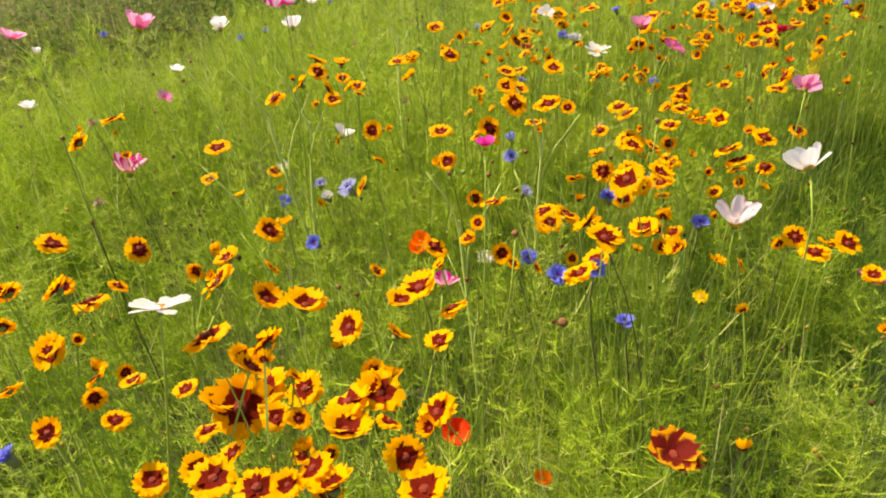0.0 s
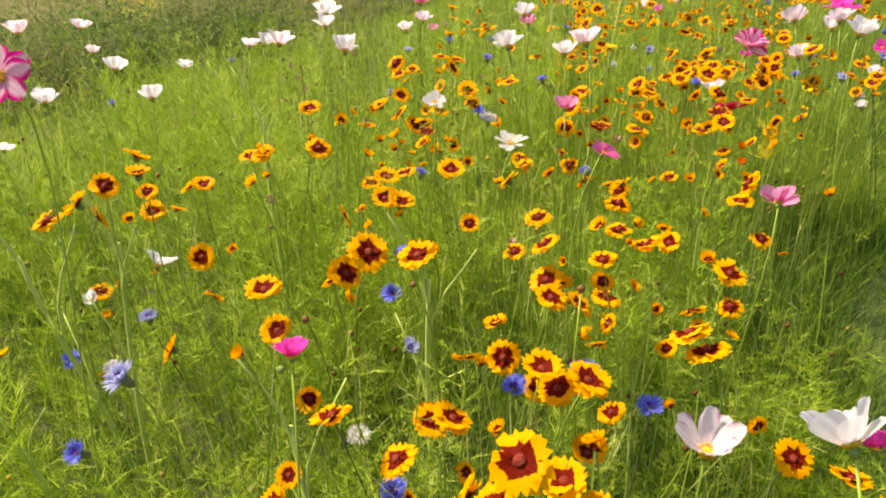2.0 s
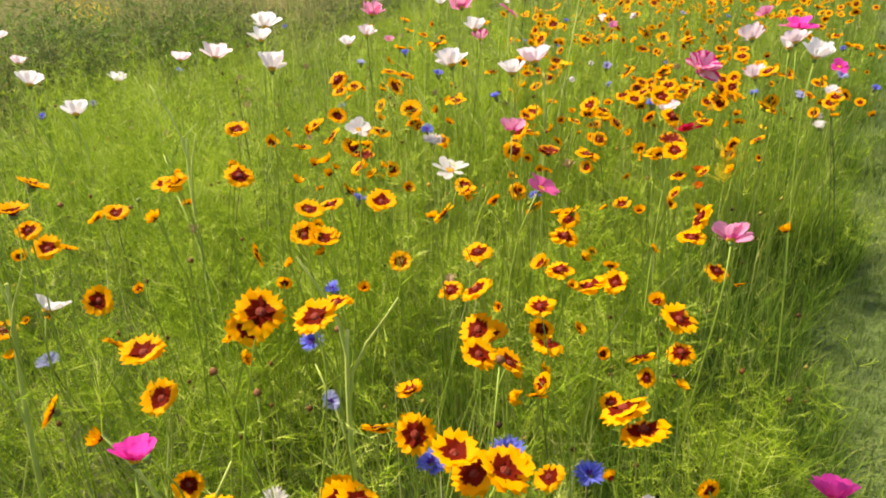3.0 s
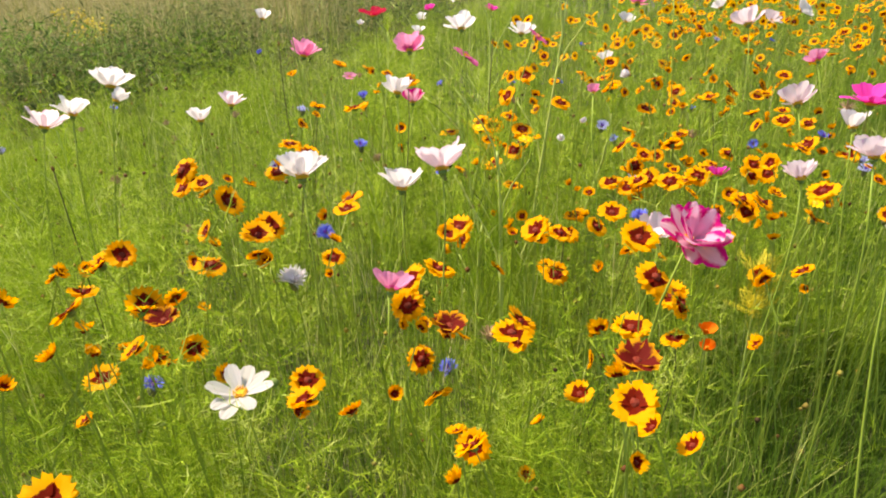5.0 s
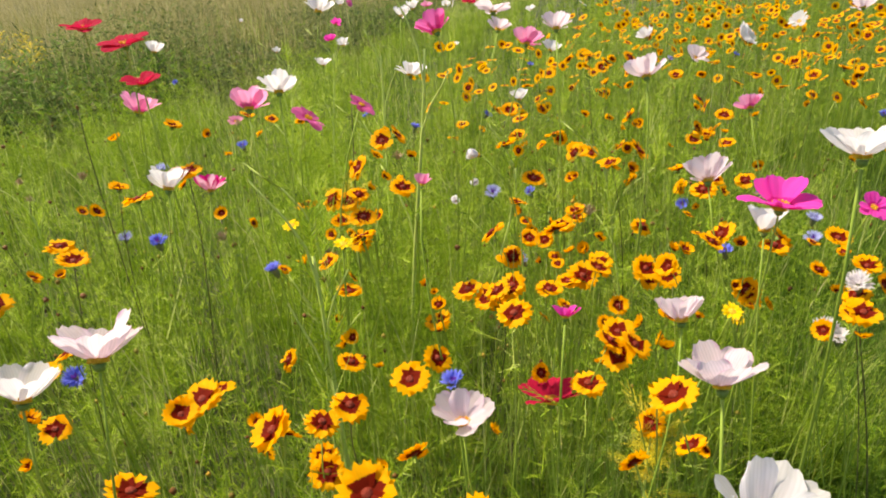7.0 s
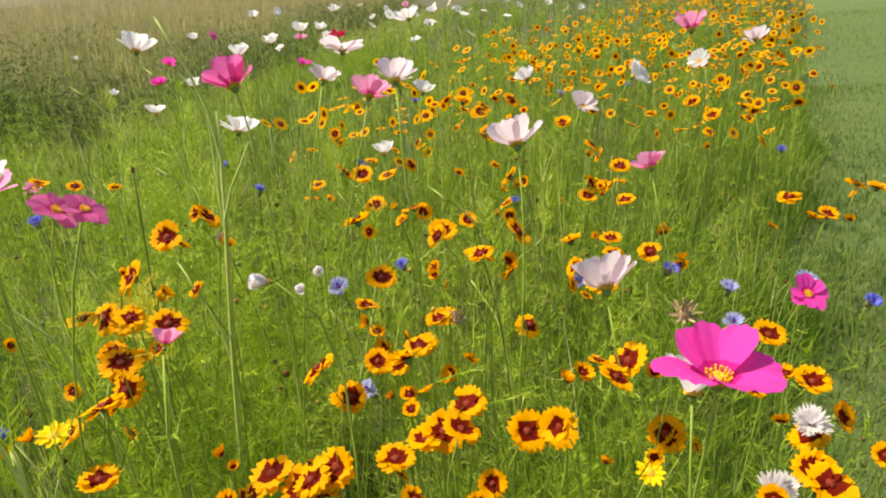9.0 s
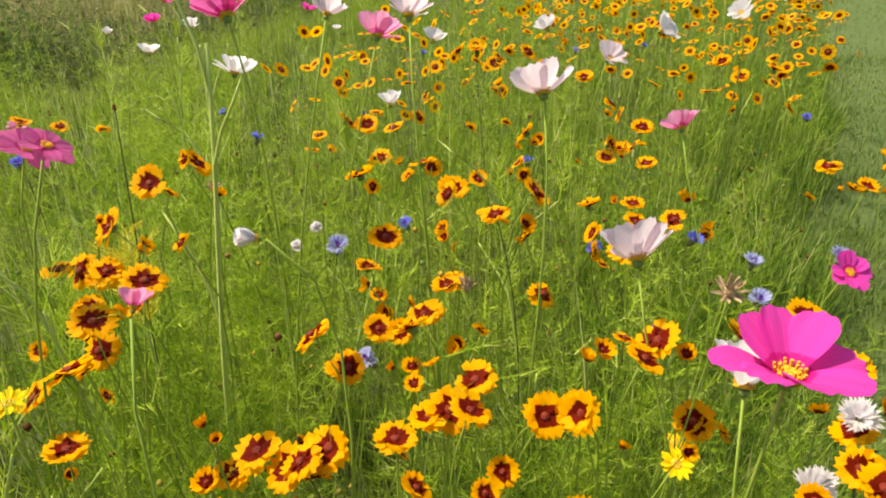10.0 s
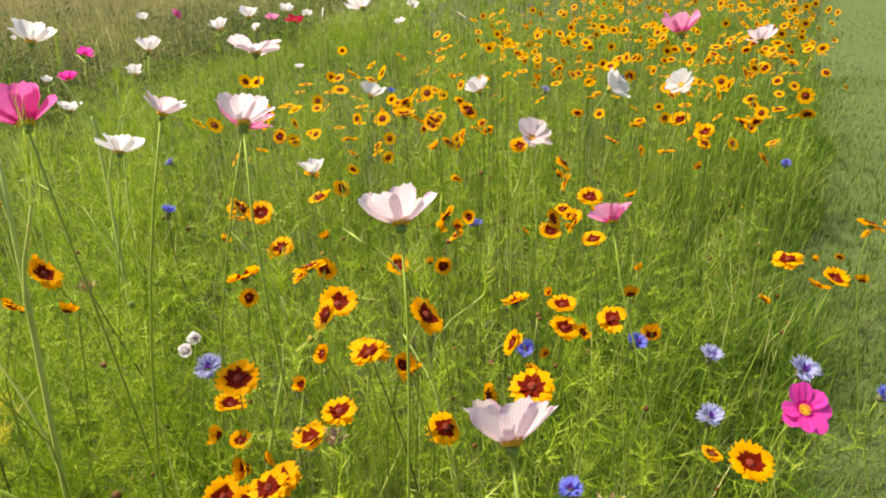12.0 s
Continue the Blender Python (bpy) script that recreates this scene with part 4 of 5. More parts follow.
co(0.516, 1.911, 0.592, 3.5)
co(0.731, 1.912, 0.515, 3.6)
co(0.541, 1.914, 0.553, 3.5)
co(0.975, 1.921, 0.480, 3.5)
co(0.832, 1.935, 0.549, 3.4)
co(0.540, 1.954, 0.546, 3.6)
co(0.860, 1.961, 0.536, 2.8)
co(0.857, 1.965, 0.484, 3.0)
co(0.734, 1.993, 0.519, 3.0)
co(0.871, 2.004, 0.519, 3.3)
co(0.922, 2.005, 0.542, 3.2)
co(0.617, 2.007, 0.547, 3.2)
co(0.747, 2.008, 0.523, 3.5)
co(1.153, 2.021, 0.460, 2.8)
co(0.437, 2.031, 0.571, 2.8)
co(0.409, 2.035, 0.565, 2.9)
co(0.587, 2.036, 0.472, 2.9)
co(0.744, 2.045, 0.506, 2.9)
co(0.403, 2.056, 0.582, 3.7)
co(0.609, 2.056, 0.543, 3.6)
co(0.414, 2.061, 0.564, 2.9)
co(1.177, 2.066, 0.508, 3.3)
co(1.113, 2.071, 0.530, 3.1)
co(1.101, 2.079, 0.514, 3.1)
co(1.094, 2.081, 0.529, 3.1)
co(1.076, 2.083, 0.482, 3.4)
co(1.009, 2.101, 0.547, 3.3)
co(0.503, 2.115, 0.561, 3.1)
co(1.146, 2.117, 0.408, 3.0)
co(1.109, 2.125, 0.511, 3.1)
co(0.845, 2.133, 0.477, 2.9)
co(0.931, 2.156, 0.465, 3.3)
co(1.361, 2.171, 0.501, 3.4)
co(1.374, 2.207, 0.482, 3.1)
co(0.995, 2.217, 0.512, 2.9)
co(1.180, 2.222, 0.533, 3.0)
co(1.156, 2.223, 0.531, 3.1)
co(0.985, 2.226, 0.499, 3.3)
co(1.013, 2.228, 0.512, 3.5)
co(0.669, 2.232, 0.656, 3.1)
co(0.512, 2.234, 0.553, 3.5)
co(0.962, 2.242, 0.501, 3.4)
co(1.109, 2.245, 0.522, 3.2)
co(0.740, 2.245, 0.409, 3.1)
co(1.395, 2.246, 0.480, 3.2)
co(1.005, 2.248, 0.491, 3.4)
co(1.188, 2.250, 0.510, 3.2)
co(1.165, 2.252, 0.509, 3.4)
co(1.056, 2.257, 0.491, 3.2)
co(1.430, 2.261, 0.484, 3.0)
co(0.843, 2.262, 0.562, 3.3)
co(0.478, 2.265, 0.559, 3.4)
co(1.237, 2.266, 0.542, 2.9)
co(1.286, 2.274, 0.475, 3.2)
co(0.817, 2.275, 0.485, 3.2)
co(1.097, 2.277, 0.498, 3.6)
co(0.580, 2.279, 0.611, 3.6)
co(1.081, 2.283, 0.488, 3.1)
co(1.256, 2.291, 0.540, 3.6)
co(1.318, 2.291, 0.525, 3.5)
co(0.890, 2.297, 0.608, 3.0)
co(1.301, 2.300, 0.449, 3.2)
co(0.790, 2.301, 0.513, 2.9)
co(0.921, 2.308, 0.423, 3.5)
co(1.333, 2.313, 0.523, 3.4)
co(1.121, 2.315, 0.496, 3.6)
co(1.444, 2.320, 0.480, 3.5)
co(0.834, 2.325, 0.562, 3.4)
co(0.992, 2.338, 0.533, 3.5)
co(1.072, 2.344, 0.530, 3.3)
co(1.018, 2.345, 0.495, 2.9)
co(0.822, 2.347, 0.523, 3.3)
co(1.010, 2.357, 0.484, 2.8)
co(1.083, 2.374, 0.525, 2.9)
co(1.086, 2.390, 0.515, 3.5)
co(0.493, 2.394, 0.587, 2.8)
co(1.042, 2.399, 0.497, 2.9)
co(0.815, 2.405, 0.565, 2.9)
co(1.452, 2.409, 0.480, 3.6)
co(0.783, 2.424, 0.519, 3.0)
co(1.107, 2.425, 0.523, 2.8)
co(0.814, 2.432, 0.594, 3.6)
co(1.155, 2.445, 0.584, 2.9)
co(1.282, 2.446, 0.542, 3.6)
co(1.052, 2.452, 0.564, 3.4)
co(0.789, 2.457, 0.537, 3.6)
co(0.765, 2.460, 0.540, 3.7)
co(1.155, 2.461, 0.577, 3.3)
co(0.844, 2.463, 0.622, 3.5)
co(1.032, 2.485, 0.517, 2.8)
co(1.201, 2.489, 0.589, 3.5)
co(1.214, 2.489, 0.474, 3.3)
co(1.119, 2.512, 0.482, 3.4)
co(1.117, 2.517, 0.580, 2.9)
co(0.706, 2.531, 0.509, 3.5)
co(1.123, 2.548, 0.573, 3.6)
co(0.494, 2.581, 0.629, 2.9)
co(1.343, 2.587, 0.509, 3.1)
co(1.094, 2.597, 0.590, 3.3)
co(0.846, 2.600, 0.597, 3.5)
co(1.579, 2.605, 0.562, 3.0)
co(1.347, 2.613, 0.521, 3.0)
co(1.645, 2.619, 0.527, 3.0)
co(1.407, 2.626, 0.493, 3.4)
co(1.021, 2.637, 0.563, 3.5)
co(1.305, 2.651, 0.506, 3.2)
co(1.030, 2.716, 0.603, 3.1)
co(1.044, 2.727, 0.555, 3.2)
co(1.236, 2.730, 0.582, 3.1)
co(1.004, 2.734, 0.605, 3.2)
co(1.177, 2.757, 0.511, 2.9)
co(1.441, 2.822, 0.502, 3.3)
co(1.834, 2.823, 0.500, 3.7)
co(1.384, 2.834, 0.530, 3.2)
co(1.888, 2.845, 0.480, 3.5)
co(1.345, 2.856, 0.626, 2.9)
co(1.392, 2.867, 0.498, 3.4)
co(1.448, 2.875, 0.543, 3.5)
co(1.197, 2.939, 0.657, 3.4)
co(1.443, 2.944, 0.486, 3.3)
co(0.481, 2.952, 0.566, 3.2)
co(1.607, 2.968, 0.622, 3.4)
co(1.062, 2.982, 0.529, 3.6)
co(0.524, 2.983, 0.551, 2.9)
co(1.239, 2.987, 0.638, 2.9)
co(1.297, 3.047, 0.636, 3.5)
co(1.695, 3.066, 0.576, 3.6)
co(1.460, 3.067, 0.538, 3.3)
co(1.764, 3.081, 0.586, 3.2)
co(2.299, 3.857, 0.550, 3.4)
co(2.484, 3.978, 0.500, 3.0)
co(2.342, 3.998, 0.560, 3.0)
co(2.348, 4.097, 0.560, 3.0)
cs(0.901, 1.499, 0.503, "pink", 5.1, 48, 160, 32)
cs(-0.275, 1.712, 0.610, "pink", 8.2, 21, 162, 45)
cs(0.696, 1.816, 0.548, "pink", 4.8, 35, 165, 45)
cs(0.923, 2.202, 0.645, "pink", 2.6, 35, 167, 47)
cs(0.635, 2.549, 0.669, "pink", 7.5, 33, 189, 43)
cs(1.054, 2.605, 0.733, "pink", 5.8, 32, 150, 34)
cs(1.390, 2.605, 0.624, "pink", 5.2, 34, 180, 44)
cs(0.409, 2.658, 0.651, "pink", 8.2, 19, 147, 40)
cs(1.601, 2.988, 0.758, "pink", 7.4, 25, 180, 46)
poppy(0.409, 0.989, 0.260, "red", 4.0, 30, 0, 40)
cs(1.042, 2.081, 0.472, "crimson", 6.6, 14, 175, 32)
cs(0.618, 2.276, 0.746, "crimson", 4.6, 5, 0, 30)
cs(0.516, 2.453, 0.771, "crimson", 6.9, 6, 0, 14)
cs(0.411, 2.545, 0.788, "crimson", 6.2, 6, 0, 16)
cs(0.721, 1.147, 0.455, "striped", 6.6, 10, 0, 48, 1, True)
co(0.577, 0.732, 0.500, 3.3, 12, 20, "coreopsis_dark", 22)
co(0.885, 1.678, 0.556, 3.3, 12, 20, "coreopsis_dark", 22)
co(0.748, 1.803, 0.510, 3.3, 12, 20, "coreopsis_dark", 22)
co(0.476, 1.814, 0.507, 3.3, 12, 20, "coreopsis_dark", 22)
cs(0.692, 1.449, 0.580, "rose", 3.7, 35, 70, 25)
cs(0.852, 2.294, 0.706, "rose", 3.5, 30, 90, 4)
cs(0.743, 2.471, 0.657, "rose", 5.6, 32, 95, 4)
cs(0.922, 2.500, 0.768, "rose", 6.4, 38, 215, 44)
cs(0.259, 0.765, 0.578, "white", 4.1, 22, 180, 12)
cs(0.735, 1.028, 0.566, "white", 5.0, 52, 188, 44)
cs(0.185, 1.449, 0.465, "white", 4.6, 31, 156, 41)
cs(0.511, 1.518, 0.624, "white", 2.9, 35, 0, 25)
cs(0.603, 1.673, 0.531, "white", 5.3, 12, 0, 22, 1, True)
cs(1.088, 1.752, 0.655, "white", 5.6, 10, 90, 52)
cs(0.368, 1.759, 0.658, "white", 5.5, 20, 180, 50)
cs(1.167, 1.881, 0.757, "white", 4.4, 8, 180, 38)
cs(0.607, 1.876, 0.639, "white", 6.2, 20, 200, 45)
cs(0.700, 1.888, 0.621, "white", 5.4, 22, 180, 45)
cs(-0.208, 1.913, 0.566, "white", 6.0, 32, 207, 43)
cs(-0.093, 1.965, 0.611, "white", 5.8, 25, 199, 45)
cs(1.143, 2.052, 0.575, "blush", 5.6, 22, 185, 47)
cs(0.275, 2.066, 0.660, "white", 5.4, 20, 180, 45)
cs(0.423, 2.091, 0.643, "white", 4.4, 22, 185, 48)
cs(-0.109, 2.106, 0.532, "white", 6.4, 23, 200, 50)
cs(1.247, 2.160, 0.608, "white", 5.5, 24, 162, 51)
cs(0.656, 2.212, 0.653, "white", 5.7, 20, 180, 48)
cs(0.245, 2.216, 0.671, "white", 7.3, 20, 180, 45)
cs(0.738, 2.371, 0.719, "white", 5.8, 30, 196, 40)
cs(1.475, 2.676, 0.734, "white", 3.6, 40, -60, 30)
cs(-0.062, 2.758, 0.549, "white", 7.2, 33, 163, 51)
cs(0.852, 2.822, 0.665, "white", 6.8, 20, 159, 39)
cs(1.296, 2.910, 0.698, "white", 4.6, 33, 212, 47)
cs(1.498, 2.951, 0.683, "white", 6.2, 50, 70, 35)
cs(1.059, 2.958, 0.584, "white", 5.2, 21, 177, 50)
cs(0.809, 3.111, 0.748, "white", 5.0, 16, 152, 48)
cs(0.615, 3.160, 0.769, "white", 8.2, 20, 172, 49)
cs(1.145, 3.186, 0.650, "white", 5.8, 29, 146, 45)
cs(0.575, 3.312, 0.623, "white", 5.2, 24, 181, 41)
cs(1.130, 3.374, 0.782, "white", 6.2, 27, 217, 39)
cs(0.069, 3.453, 0.665, "white", 7.1, 17, 166, 45)
cs(0.865, 3.623, 0.757, "white", 5.9, 16, 212, 47)
cs(0.775, 3.712, 0.728, "white", 6.5, 16, 216, 51)
cs(0.538, 3.766, 0.621, "white", 5.7, 31, 202, 42)
cs(-0.259, 1.701, 0.464, "pink", 4.0, 30, 60, 30)
cs(-0.407, 2.040, 0.446, "white", 4.6, 22, 180, 40)
cs(0.048, 1.510, 0.383, "white", 3.0, 40, 20, 60)
cf(0.194, 1.300, 0.423, "white", 2.4)
cf(0.478, 1.387, 0.388, "lilac", 2.8)
cs(-0.638, 1.866, 0.537, "white", 3.4, 20, 180, 60)
cs(-0.203, 2.076, 0.673, "blush", 5.0, 24, 180, 42)
cs(-0.123, 2.325, 0.553, "white", 5.0, 24, 170, 44)
cs(0.124, 2.071, 0.627, "blush", 4.4, 26, 170, 42)
cs(0.411, 3.070, 0.533, "pink", 4.2, 20, 40, 20)
cs(-0.609, 1.771, 0.589, "pink", 6.6, 30, 150, 36)
cs(-0.593, 1.727, 0.449, "white", 4.4, 22, 180, 44)
cs(-0.417, 2.202, 0.658, "blush", 6.6, 22, 180, 44)
cs(-0.361, 2.374, 0.589, "blush", 4.6, 22, 180, 44)
cs(0.609, 4.449, 0.773, "white", 5.5, 22, 180, 44)
cs(0.676, 4.566, 0.770, "white", 3.2, 30, 180, 60)
cs(0.866, 4.200, 0.729, "white", 5.8, 22, 180, 44)
cs(0.904, 4.429, 0.778, "white", 5.5, 22, 180, 44)
cs(1.034, 4.480, 0.711, "white", 4.0, 40, 120, 30)
cs(0.487, 4.049, 0.729, "white", 4.5, 22, 180, 44)
cs(0.949, 3.757, 0.730, "crimson", 5.5, 10, 0, 20)
cs(0.317, 3.777, 0.608, "white", 3.4, 30, 200, 55)
cs(1.247, 4.251, 0.759, "white", 5.0, 22, 180, 44)
cs(0.116, 4.063, 0.686, "white", 2.6, 20, 180, 60)
cs(0.409, 4.628, 0.699, "rose", 4.5, 60, 70, 30)
cs(0.881, 4.241, 0.551, "white", 4.0, 22, 180, 44)
bud(1.281, 2.249, 0.602, "straw", 1.0)
marigold(0.689, 1.132, 0.355, 2.2, 25, 18)
marigold(0.832, 2.212, 0.573, 2.5, 13, 31)
marigold(1.259, 2.239, 0.466, 2.6, 25, 4)
marigold(0.769, 2.243, 0.584, 2.1, 20, -18)
marigold(0.925, 2.303, 0.420, 2.4, 25, 8)
marigold(1.302, 2.330, 0.403, 2.1, 24, 16)
marigold(0.797, 2.461, 0.537, 2.1, 32, 19)
cs(0.974, 2.252, 0.657, "white", 2.7, 67, -65, 72)
cs(0.967, 2.616, 0.508, "white", 2.8, 59, 18, 72)
cs(0.931, 2.680, 0.457, "white", 3.0, 56, -8, 72)


# ---- flowers farther down the bed ----
FL.seed(21)


def spot(y0, y1, f0, f1):
    y = FL.uniform(y0, y1)
    l, r = float(left_edge(y)), float(right_edge(y))
    return l + (r - l) * FL.uniform(f0, f1), y


def co_small(x, y, z, d):
    """A coreopsis flower far from the path, its petals grown into one corolla."""
    tilt, az = FL.triangular(0, 80, 25), FL.uniform(-180, 180)
    thing, head = stalk("coreopsis_flower", CO_LABEL["coreopsis"], "flower", "coreopsis flowers in the meadow", x, y, z, tilt, az, 0.0010, 0.0007, M_STEM)
    s = d / 3.2
    m = head @ Matrix.Diagonal((s, s, s, 1))
    link("corolla", shared(("corolla", FL.randrange(4)), corolla), thing, m)
    link("disc", SHARED[("co_disc",)], thing, m)


def corolla():
    me = [m for k, m in SHARED.items() if k[:2] == ("co", "coreopsis")]
    pts, faces, uvs = [], [], []
    for k in range(8):
        src = me[FL.randrange(len(me))]
        lay = {}
        for lp in src.loops:
            lay[lp.vertex_index] = tuple(src.uv_layers[0].data[lp.index].uv)
        turn = Matrix.Rotation(2 * math.pi * k / 8 + FL.uniform(-0.1, 0.1), 4, "Z") @ Matrix.Rotation(-radians(FL.uniform(-14, 18)), 4, "Y")
        at = len(pts)
        pts += [turn @ v.co for v in src.vertices]
        uvs += [lay[v.index] for v in src.vertices]
        faces += [tuple(at + i for i in p.vertices) for p in src.polygons]
    return sheet("corolla", pts, faces, P["coreopsis"], uvs)


NEAR_SPOTS = list(CO_SPOTS)
for i in range(75):
    x, y = spot(2.9, 4.6, 0.66, 0.98)
    co_small(x, y, FL.uniform(0.47, 0.62), FL.uniform(2.5, 3.3))
for i in range(12):
    x, y = spot(3.8, 8.0, 0.2, 0.6)
    cs(x, y, FL.uniform(0.58, 0.76), FL.choice(["white", "white", "white", "blush", "pink", "magenta"]), FL.uniform(5, 7))
for i in range(16):
    x, y = spot(2.4, 4.5, 0.2, 0.95)
    cf(x, y, FL.uniform(0.38, 0.52), FL.choice(["blue", "blue", "lilac"]))
for i in range(110):
    x, y = spot(0.9, 3.2, 0.15, 0.9)
    bud(x, y, FL.uniform(0.36, 0.56), FL.choice(["brown", "brown", "brown", "green"]), FL.uniform(0.6, 1.0))
for i in range(22):
    x, y = spot(1.2, 3.0, 0.2, 0.9)
    bud(x, y, FL.uniform(0.4, 0.55), "straw", FL.uniform(0.7, 1.1))


def yellow_weed(x, y, h):
    """A tall weed with branching stalks and many tiny yellow flower heads."""
    thing = tagged(new("yellow_weed"), "tall weed with clusters of small yellow flowers in rough grass", "weed")
    thing.location = (x, y, 0)
    dot = shared(("weed_dot",), lambda: dome("flower_head", 0.010, 0.007, M_WEED_YELLOW, 2, 7, 0.15, 0.4))
    for k in range(9):
        a, r = FL.uniform(0, 6.28), FL.uniform(0.03, 0.16)
        top = Vector((r * math.cos(a), r * math.sin(a), h * FL.uniform(0.75, 1.05)))
        link("stem", tube_mesh("stem", bend(Vector((0, 0, 0)), top, Vector((0, 0, 1))), 0.003, 0.0015, M_STEM), thing)
        for j in range(13):
            m = Matrix.Translation(top + Vector((FL.gauss(0, 0.025), FL.gauss(0, 0.025), FL.gauss(0, 0.02))))
            link("flower_head", dot, thing, m)
    return thing


yellow_weed(-1.876, 5.78, 0.47)
yellow_weed(-2.3, 6.3, 0.5)


def far_flowers(name, label, n, y0, y1, f0, f1, z0, z1, size, material, eye_mat, count):
    """Many small flower heads with their stalks, farther than one could count."""
    verts, faces, uvs, slots = [], [], [], []
    for i in range(n):
        y = y0 + (y1 - y0) * FL.random() ** 1.4
        l, r = float(left_edge(y)), float(right_edge(y))
        x, z = l + (r - l) * FL.uniform(f0, f1), FL.uniform(z0, z1)
        if FL.random() < 0.5 - 1.5 * float(clumps(np.array([[x, y, 0]]), 1.3)[0]):
            continue
        nrm, turn = facing(FL.uniform(0, 85), FL.uniform(-180, 180), FL.uniform(0, 6))
        s = size * FL.uniform(0.85, 1.15) / 2
        head = Matrix.Translation((x, y, z)) @ turn
        for k in range(count):
            a = 2 * math.pi * k / count
            h = math.pi / count * 0.95
            at = len(verts)
            for rr, aa, v, zz in ((0.12, a - h, 0, 0), (0.85, a - h, 0.8, 0.1), (1.0, a - h * 0.4, 1, 0.06), (1.0, a + h * 0.4, 1, 0.06), (0.85, a + h, 0.8, 0.1), (0.12, a + h, 0, 0)):
                verts.append(head @ Vector((rr * s * math.cos(aa), rr * s * math.sin(aa), zz * s)))
                uvs.append((0.5 + (aa - a) / h / 2, v))
            faces.append(tuple(range(at, at + 6)))
            slots.append(0)
        at = len(verts)
        for k in range(6):
            verts.append(head @ Vector((0.26 * s * math.cos(k * 1.047), 0.26 * s * math.sin(k * 1.047), 0.05 * s)))
            uvs.append((0.5, 0))
        verts.append(head @ Vector((0, 0, 0.25 * s)))
        uvs.append((0.5, 0))
        for k in range(6):
            faces.append((at + k, at + (k + 1) % 6, at + 6))
            slots.append(1)
        at = len(verts)
        for p in ((x - 0.0012, y, 0.1), (x + 0.0012, y, 0.1), (x, y, z)):
            verts.append(Vector(p))
            uvs.append((0, 0))
        faces.append((at, at + 1, at + 2))
        slots.append(2)
    me = sheet(name, verts, faces, material, uvs, False)
    me.materials.append(eye_mat)
    me.materials.append(M_STEM)
    me.polygons.foreach_set("material_index", slots)
    tagged(new(name, me), label, "flowers", kind="stuff")


def clustered_coreopsis(n):
    """Lesser blooms and half-open ones crowding round the larger flowers."""
    src = [m for k, m in SHARED.items() if k[0] == "corolla"]
    packs = []
    for me in src:
        lay = {}
        for lp in me.loops:
            lay[lp.vertex_index] = tuple(me.uv_layers[0].data[lp.index].uv)
        packs.append(([v.co.copy() for v in me.vertices], [tuple(p.vertices) for p in me.polygons], [lay[i] for i in range(len(me.vertices))]))
    disc = SHARED[("co_disc",)]
    dv, df = [v.co.copy() for v in disc.vertices], [tuple(p.vertices) for p in disc.polygons]
    verts, faces, uvs, slots = [], [], [], []
    for i in range(n):
        x, y, z = NEAR_SPOTS[FL.randrange(len(NEAR_SPOTS))]
        x, y, z = x + FL.gauss(0, 0.045), y + FL.gauss(0, 0.045), z - abs(FL.gauss(0.012, 0.03))
        nrm, turn = facing(FL.triangular(5, 100, 40), FL.uniform(-180, 180), FL.uniform(0, 6))
        s = FL.uniform(1.7, 3.0) / 3.2
        close = FL.uniform(0.55, 1.0)
        head = Matrix.Translation((x, y, z)) @ turn @ Matrix.Diagonal((s * close, s * close, s, 1))
        pv, pf, pu = packs[FL.randrange(len(packs))]
        lift = (1 - close) * 60
        for vs, fs, us, slot in ((pv, pf, pu, 0), (dv, df, [(0.5, 0)] * len(dv), 1)):
            at = len(verts)
            for c in vs:
                r2 = c.x * c.x + c.y * c.y
                verts.append(head @ Vector((c.x, c.y, c.z + lift * r2 * 1.6)))
            faces += [tuple(at + k for k in f) for f in fs]
            slots += [slot] * len(fs)
            uvs += us
        path = bend(Vector((x + FL.gauss(0, 0.03), y + FL.gauss(0, 0.03), 0.1)), Vector((x, y, z)), nrm, 4)
        for a, b in zip(path, path[1:]):
            at = len(verts)
            verts += [a + Vector((-0.0008, 0, 0)), a + Vector((0.0008, 0.0004, 0)), b + Vector((0.0008, 0.0004, 0)), b + Vector((-0.0008, 0, 0))]
            uvs += [(0, 0)] * 4
            faces.append((at, at + 1, at + 2, at + 3))
            slots.append(2)
    me = sheet("clustered_coreopsis", verts, faces, P["coreopsis"], uvs)
    me.materials.append(M_MAROON_DISC)
    me.materials.append(M_STEM)
    me.polygons.foreach_set("material_index", slots)
    tagged(new("clustered_coreopsis", me), "crowd of small half-open golden coreopsis with maroon eyes", "flowers", kind="stuff")


def feather_leaf(material=None):
    """A leaf cut into threads, along +x, 7 cm long."""
    v, t = [], []
    def thread(a, b, w):
        s = (b - a).cross(Vector((0.1, 0.3, 1))).normalized() * w / 2
        at = len(v)
        v.extend([a - s, a + s, b])
        t.append((at, at + 1, at + 2))
    thread(Vector((0, 0, 0)), Vector((0.07, 0, 0.004)), 0.0022)
    for k in range(7):
        o = Vector((0.012 + 0.007 * k, 0, 0.0006 * k))
        for sg in (-1, 1):
            e = o + Vector((0.022 + FL.uniform(-0.004, 0.006), sg * (0.024 - 0.0022 * k), FL.uniform(-0.004, 0.008)))
            thread(o, e, 0.0016)
            mid = o.lerp(e, 0.45)
            thread(mid, mid + Vector((0.014, sg * 0.002, FL.uniform(-0.003, 0.005))), 0.0012)
    return sheet("leaf", v, t, material or M_FEATHER, None, False)


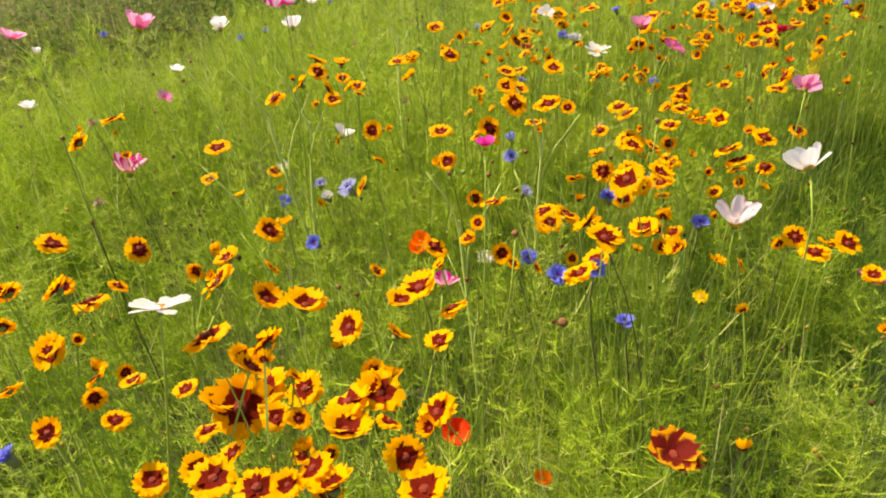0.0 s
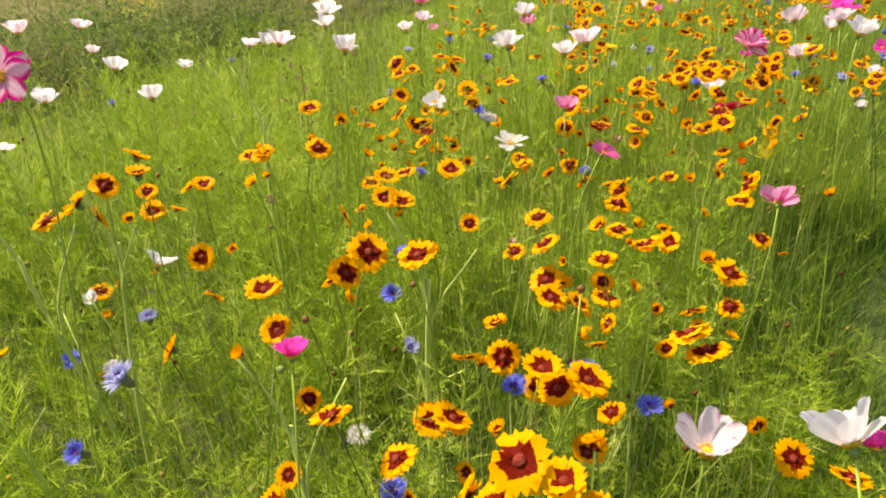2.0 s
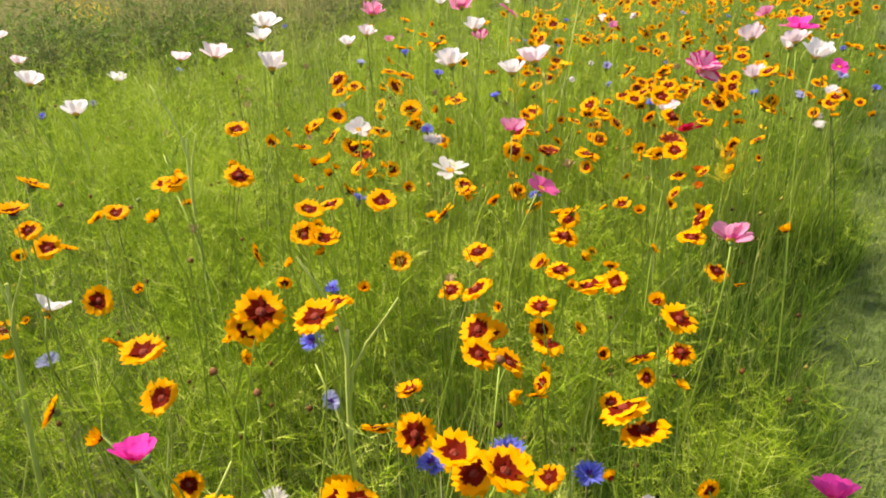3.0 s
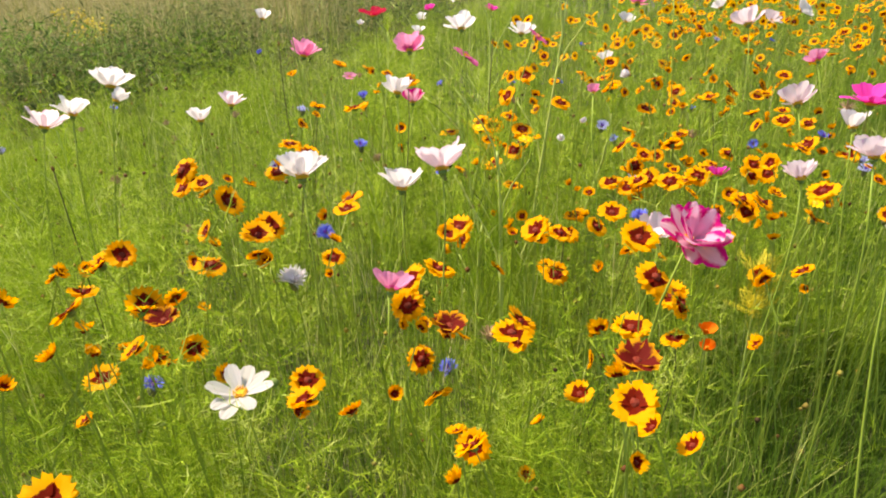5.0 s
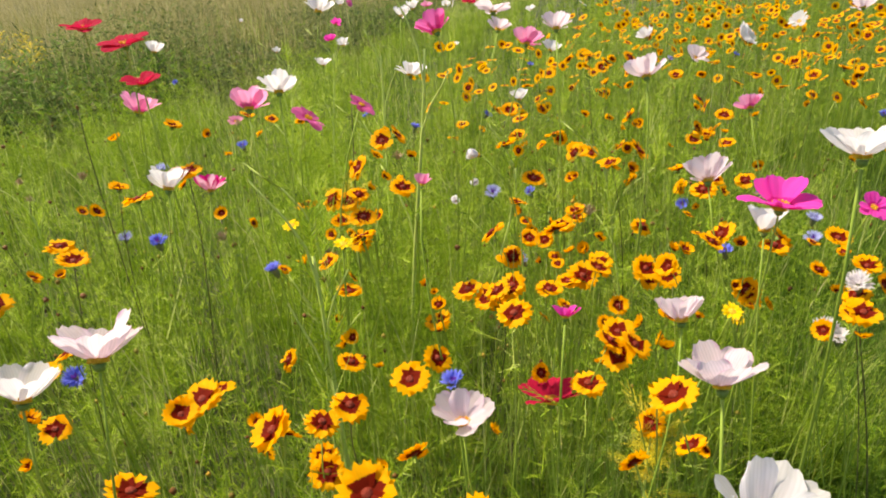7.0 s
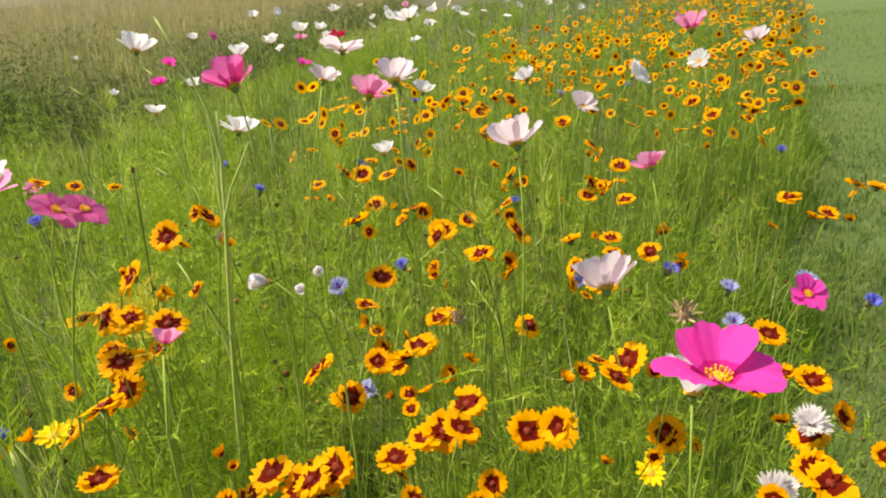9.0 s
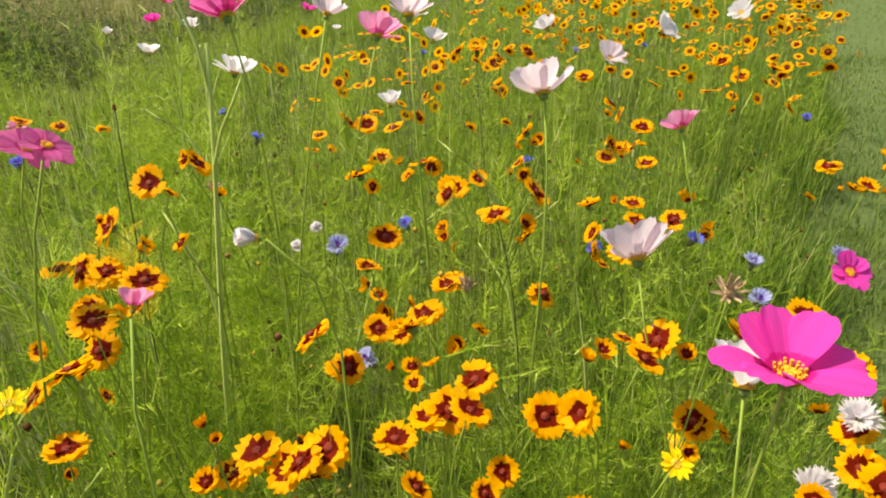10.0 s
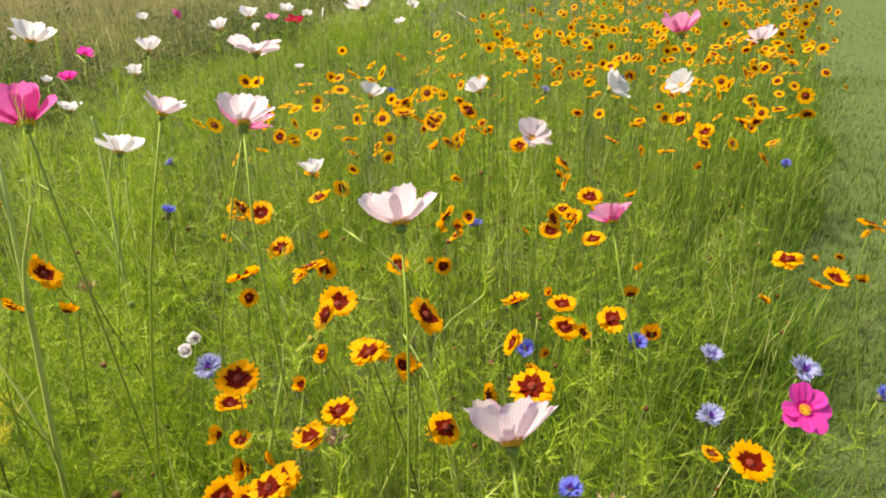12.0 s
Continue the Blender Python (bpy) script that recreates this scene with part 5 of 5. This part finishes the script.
def fading_tuft(x, y, h):
    """A plant whose thread leaves have turned yellow, on one stem."""
    thing = tagged(new("fading_plant"), "yellowed feathery plant top fading among green leaves", "plant", "fading plants in the meadow")
    thing.location = (x, y, 0)
    path = bend(Vector((0, 0, 0)), Vector((0, 0, h)), Vector((0.1, 0, 1)).normalized(), 10)
    link("stem", tube_mesh("stem", path, 0.0022, 0.001, M_PALE), thing)
    for k in range(34):
        o = path[FL.choice((7, 8, 8, 9, 9, 10))]
        a, el = FL.uniform(0, 6.28), FL.uniform(0.1, 1.2)
        d = Vector((math.cos(a) * math.cos(el), math.sin(a) * math.cos(el), math.sin(el)))
        sc = FL.uniform(0.45, 0.8)
        leaf = shared(("yellow_leaf", k % 3), lambda: feather_leaf(M_YELLOWED))
        link("leaf", leaf, thing, Matrix.Translation(o) @ d.to_track_quat("X", "Z").to_matrix().to_4x4() @ Matrix.Diagonal((sc, sc, sc, 1)))
    return thing


def bare_stem(x, y, h):
    """A dark dead stem with a dry tip."""
    thing = tagged(new("dead_stem"), "dark brown bare dead stem standing among the flowers", "stem", "dead stems in the meadow")
    thing.location = (x, y, 0)
    way = Vector((FL.uniform(-0.12, 0.12), FL.uniform(-0.12, 0.12), 1)).normalized()
    top = Vector((FL.uniform(-0.03, 0.03), FL.uniform(-0.03, 0.03), h))
    link("stem", tube_mesh("stem", bend(Vector((0, 0, 0)), top, way), 0.0012, 0.0008, M_STEM_DARK), thing)
    link("tip", shared(("dead_tip",), lambda: dome("tip", 0.0022, 0.006, M_BROWN, 3, 7, 0.1, 0.8)), thing, Matrix.Translation(top))
    return thing


def leafy_stalk(x, y, h, thick=1.0, bare=False):
    """A pale upright stalk with side branches and thread-fine leaves."""
    thing = tagged(new("leafy_stalk"), "pale green branching cosmos stalk with thread-fine leaves", "plant", "leafy stalks in the meadow")
    thing.location = (x, y, 0)
    top = Vector((FL.gauss(0, 0.03), FL.gauss(0, 0.03), h))
    path = bend(Vector((0, 0, 0)), top, Vector((FL.uniform(-0.2, 0.2), FL.uniform(-0.2, 0.2), 1)).normalized(), 10)
    link("stem", tube_mesh("stem", path, 0.0034 * thick, 0.0016 * thick, M_PALE), thing)
    leaves = [shared(("leaf", i), feather_leaf) for i in range(4)]
    for k in range(4, 11):
        o = path[k]
        a = 1.7 * k + FL.uniform(0, 0.6)
        for q in range(2):
            aa = a + q * math.pi
            el = FL.uniform(0.75, 1.2)
            d = Vector((math.cos(aa) * math.cos(el), math.sin(aa) * math.cos(el), math.sin(el)))
            if k in (5, 7, 9) and q == 0:
                e = o + d * FL.uniform(0.07, 0.13) + Vector((0, 0, 0.03))
                twig = link("branch", tube_mesh("branch", bend(o, e, d, 4), 0.0018, 0.0009, M_PALE), thing)
                link("leaf", leaves[FL.randrange(4)], twig, Matrix.Translation(e) @ Vector((0.2, 0.1, 1)).to_track_quat("X", "Z").to_matrix().to_4x4())
            if bare:
                continue
            s = FL.uniform(0.7, 1.2)
            link("leaf", leaves[FL.randrange(4)], thing, Matrix.Translation(o) @ d.to_track_quat("X", "Z").to_matrix().to_4x4() @ Matrix.Diagonal((s, s, s, 1)))
    return thing


clustered_coreopsis(330)
fading_tuft(0.776, 2.553, 0.537)
fading_tuft(1.148, 2.119, 0.405)
bare_stem(-0.009, 1.100, 0.485)
bare_stem(0.430, 2.484, 0.682)
bare_stem(0.766, 2.558, 0.668)
bare_stem(0.209, 2.117, 0.573)
leafy_stalk(0.849, 2.500, 0.74, 1.1, True)
leafy_stalk(0.775, 2.886, 0.68, 1.2, True)
leafy_stalk(0.438, 3.301, 0.62)
leafy_stalk(0.484, 3.640, 0.6)
leafy_stalk(0.718, 2.951, 0.5)
leafy_stalk(0.111, 2.052, 0.52)
leafy_stalk(0.098, 1.447, 0.47, 1.3, True)
leafy_stalk(0.492, 1.408, 0.47, 1.3, True)
leafy_stalk(0.214, 1.790, 0.55, 1.3, True)
leafy_stalk(0.143, 1.378, 0.53, 1.3, True)
leafy_stalk(0.415, 1.193, 0.42, 1.3, True)
leafy_stalk(0.775, 2.481, 0.52)
leafy_stalk(1.244, 2.684, 0.5)
leafy_stalk(0.800, 2.228, 0.555, 1.3)
leafy_stalk(0.957, 2.722, 0.5)
leafy_stalk(-0.309, 2.410, 0.5)
for i in range(20):
    x, y = spot(1.0, 3.0, 0.25, 0.85)
    leafy_stalk(x, y, FL.uniform(0.36, 0.5))
far_flowers("distant_coreopsis", "drift of distant golden coreopsis with maroon eyes", 2500, 3.3, 14, 0.62, 0.99, 0.45, 0.64, 0.032, P["coreopsis"], M_MAROON_DISC, 8)
far_flowers("distant_cosmos", "scattered distant white cosmos among green leaves", 90, 5, 16, 0.22, 0.6, 0.58, 0.76, 0.06, P["white"], M_YELLOW_DISC, 8)
far_flowers("lawn_daisies", "tiny white daisies dotted over the lawn", 14, 4, 9, 1.05, 1.5, 0.03, 0.045, 0.018, P["white"], M_YELLOW_DISC, 8)
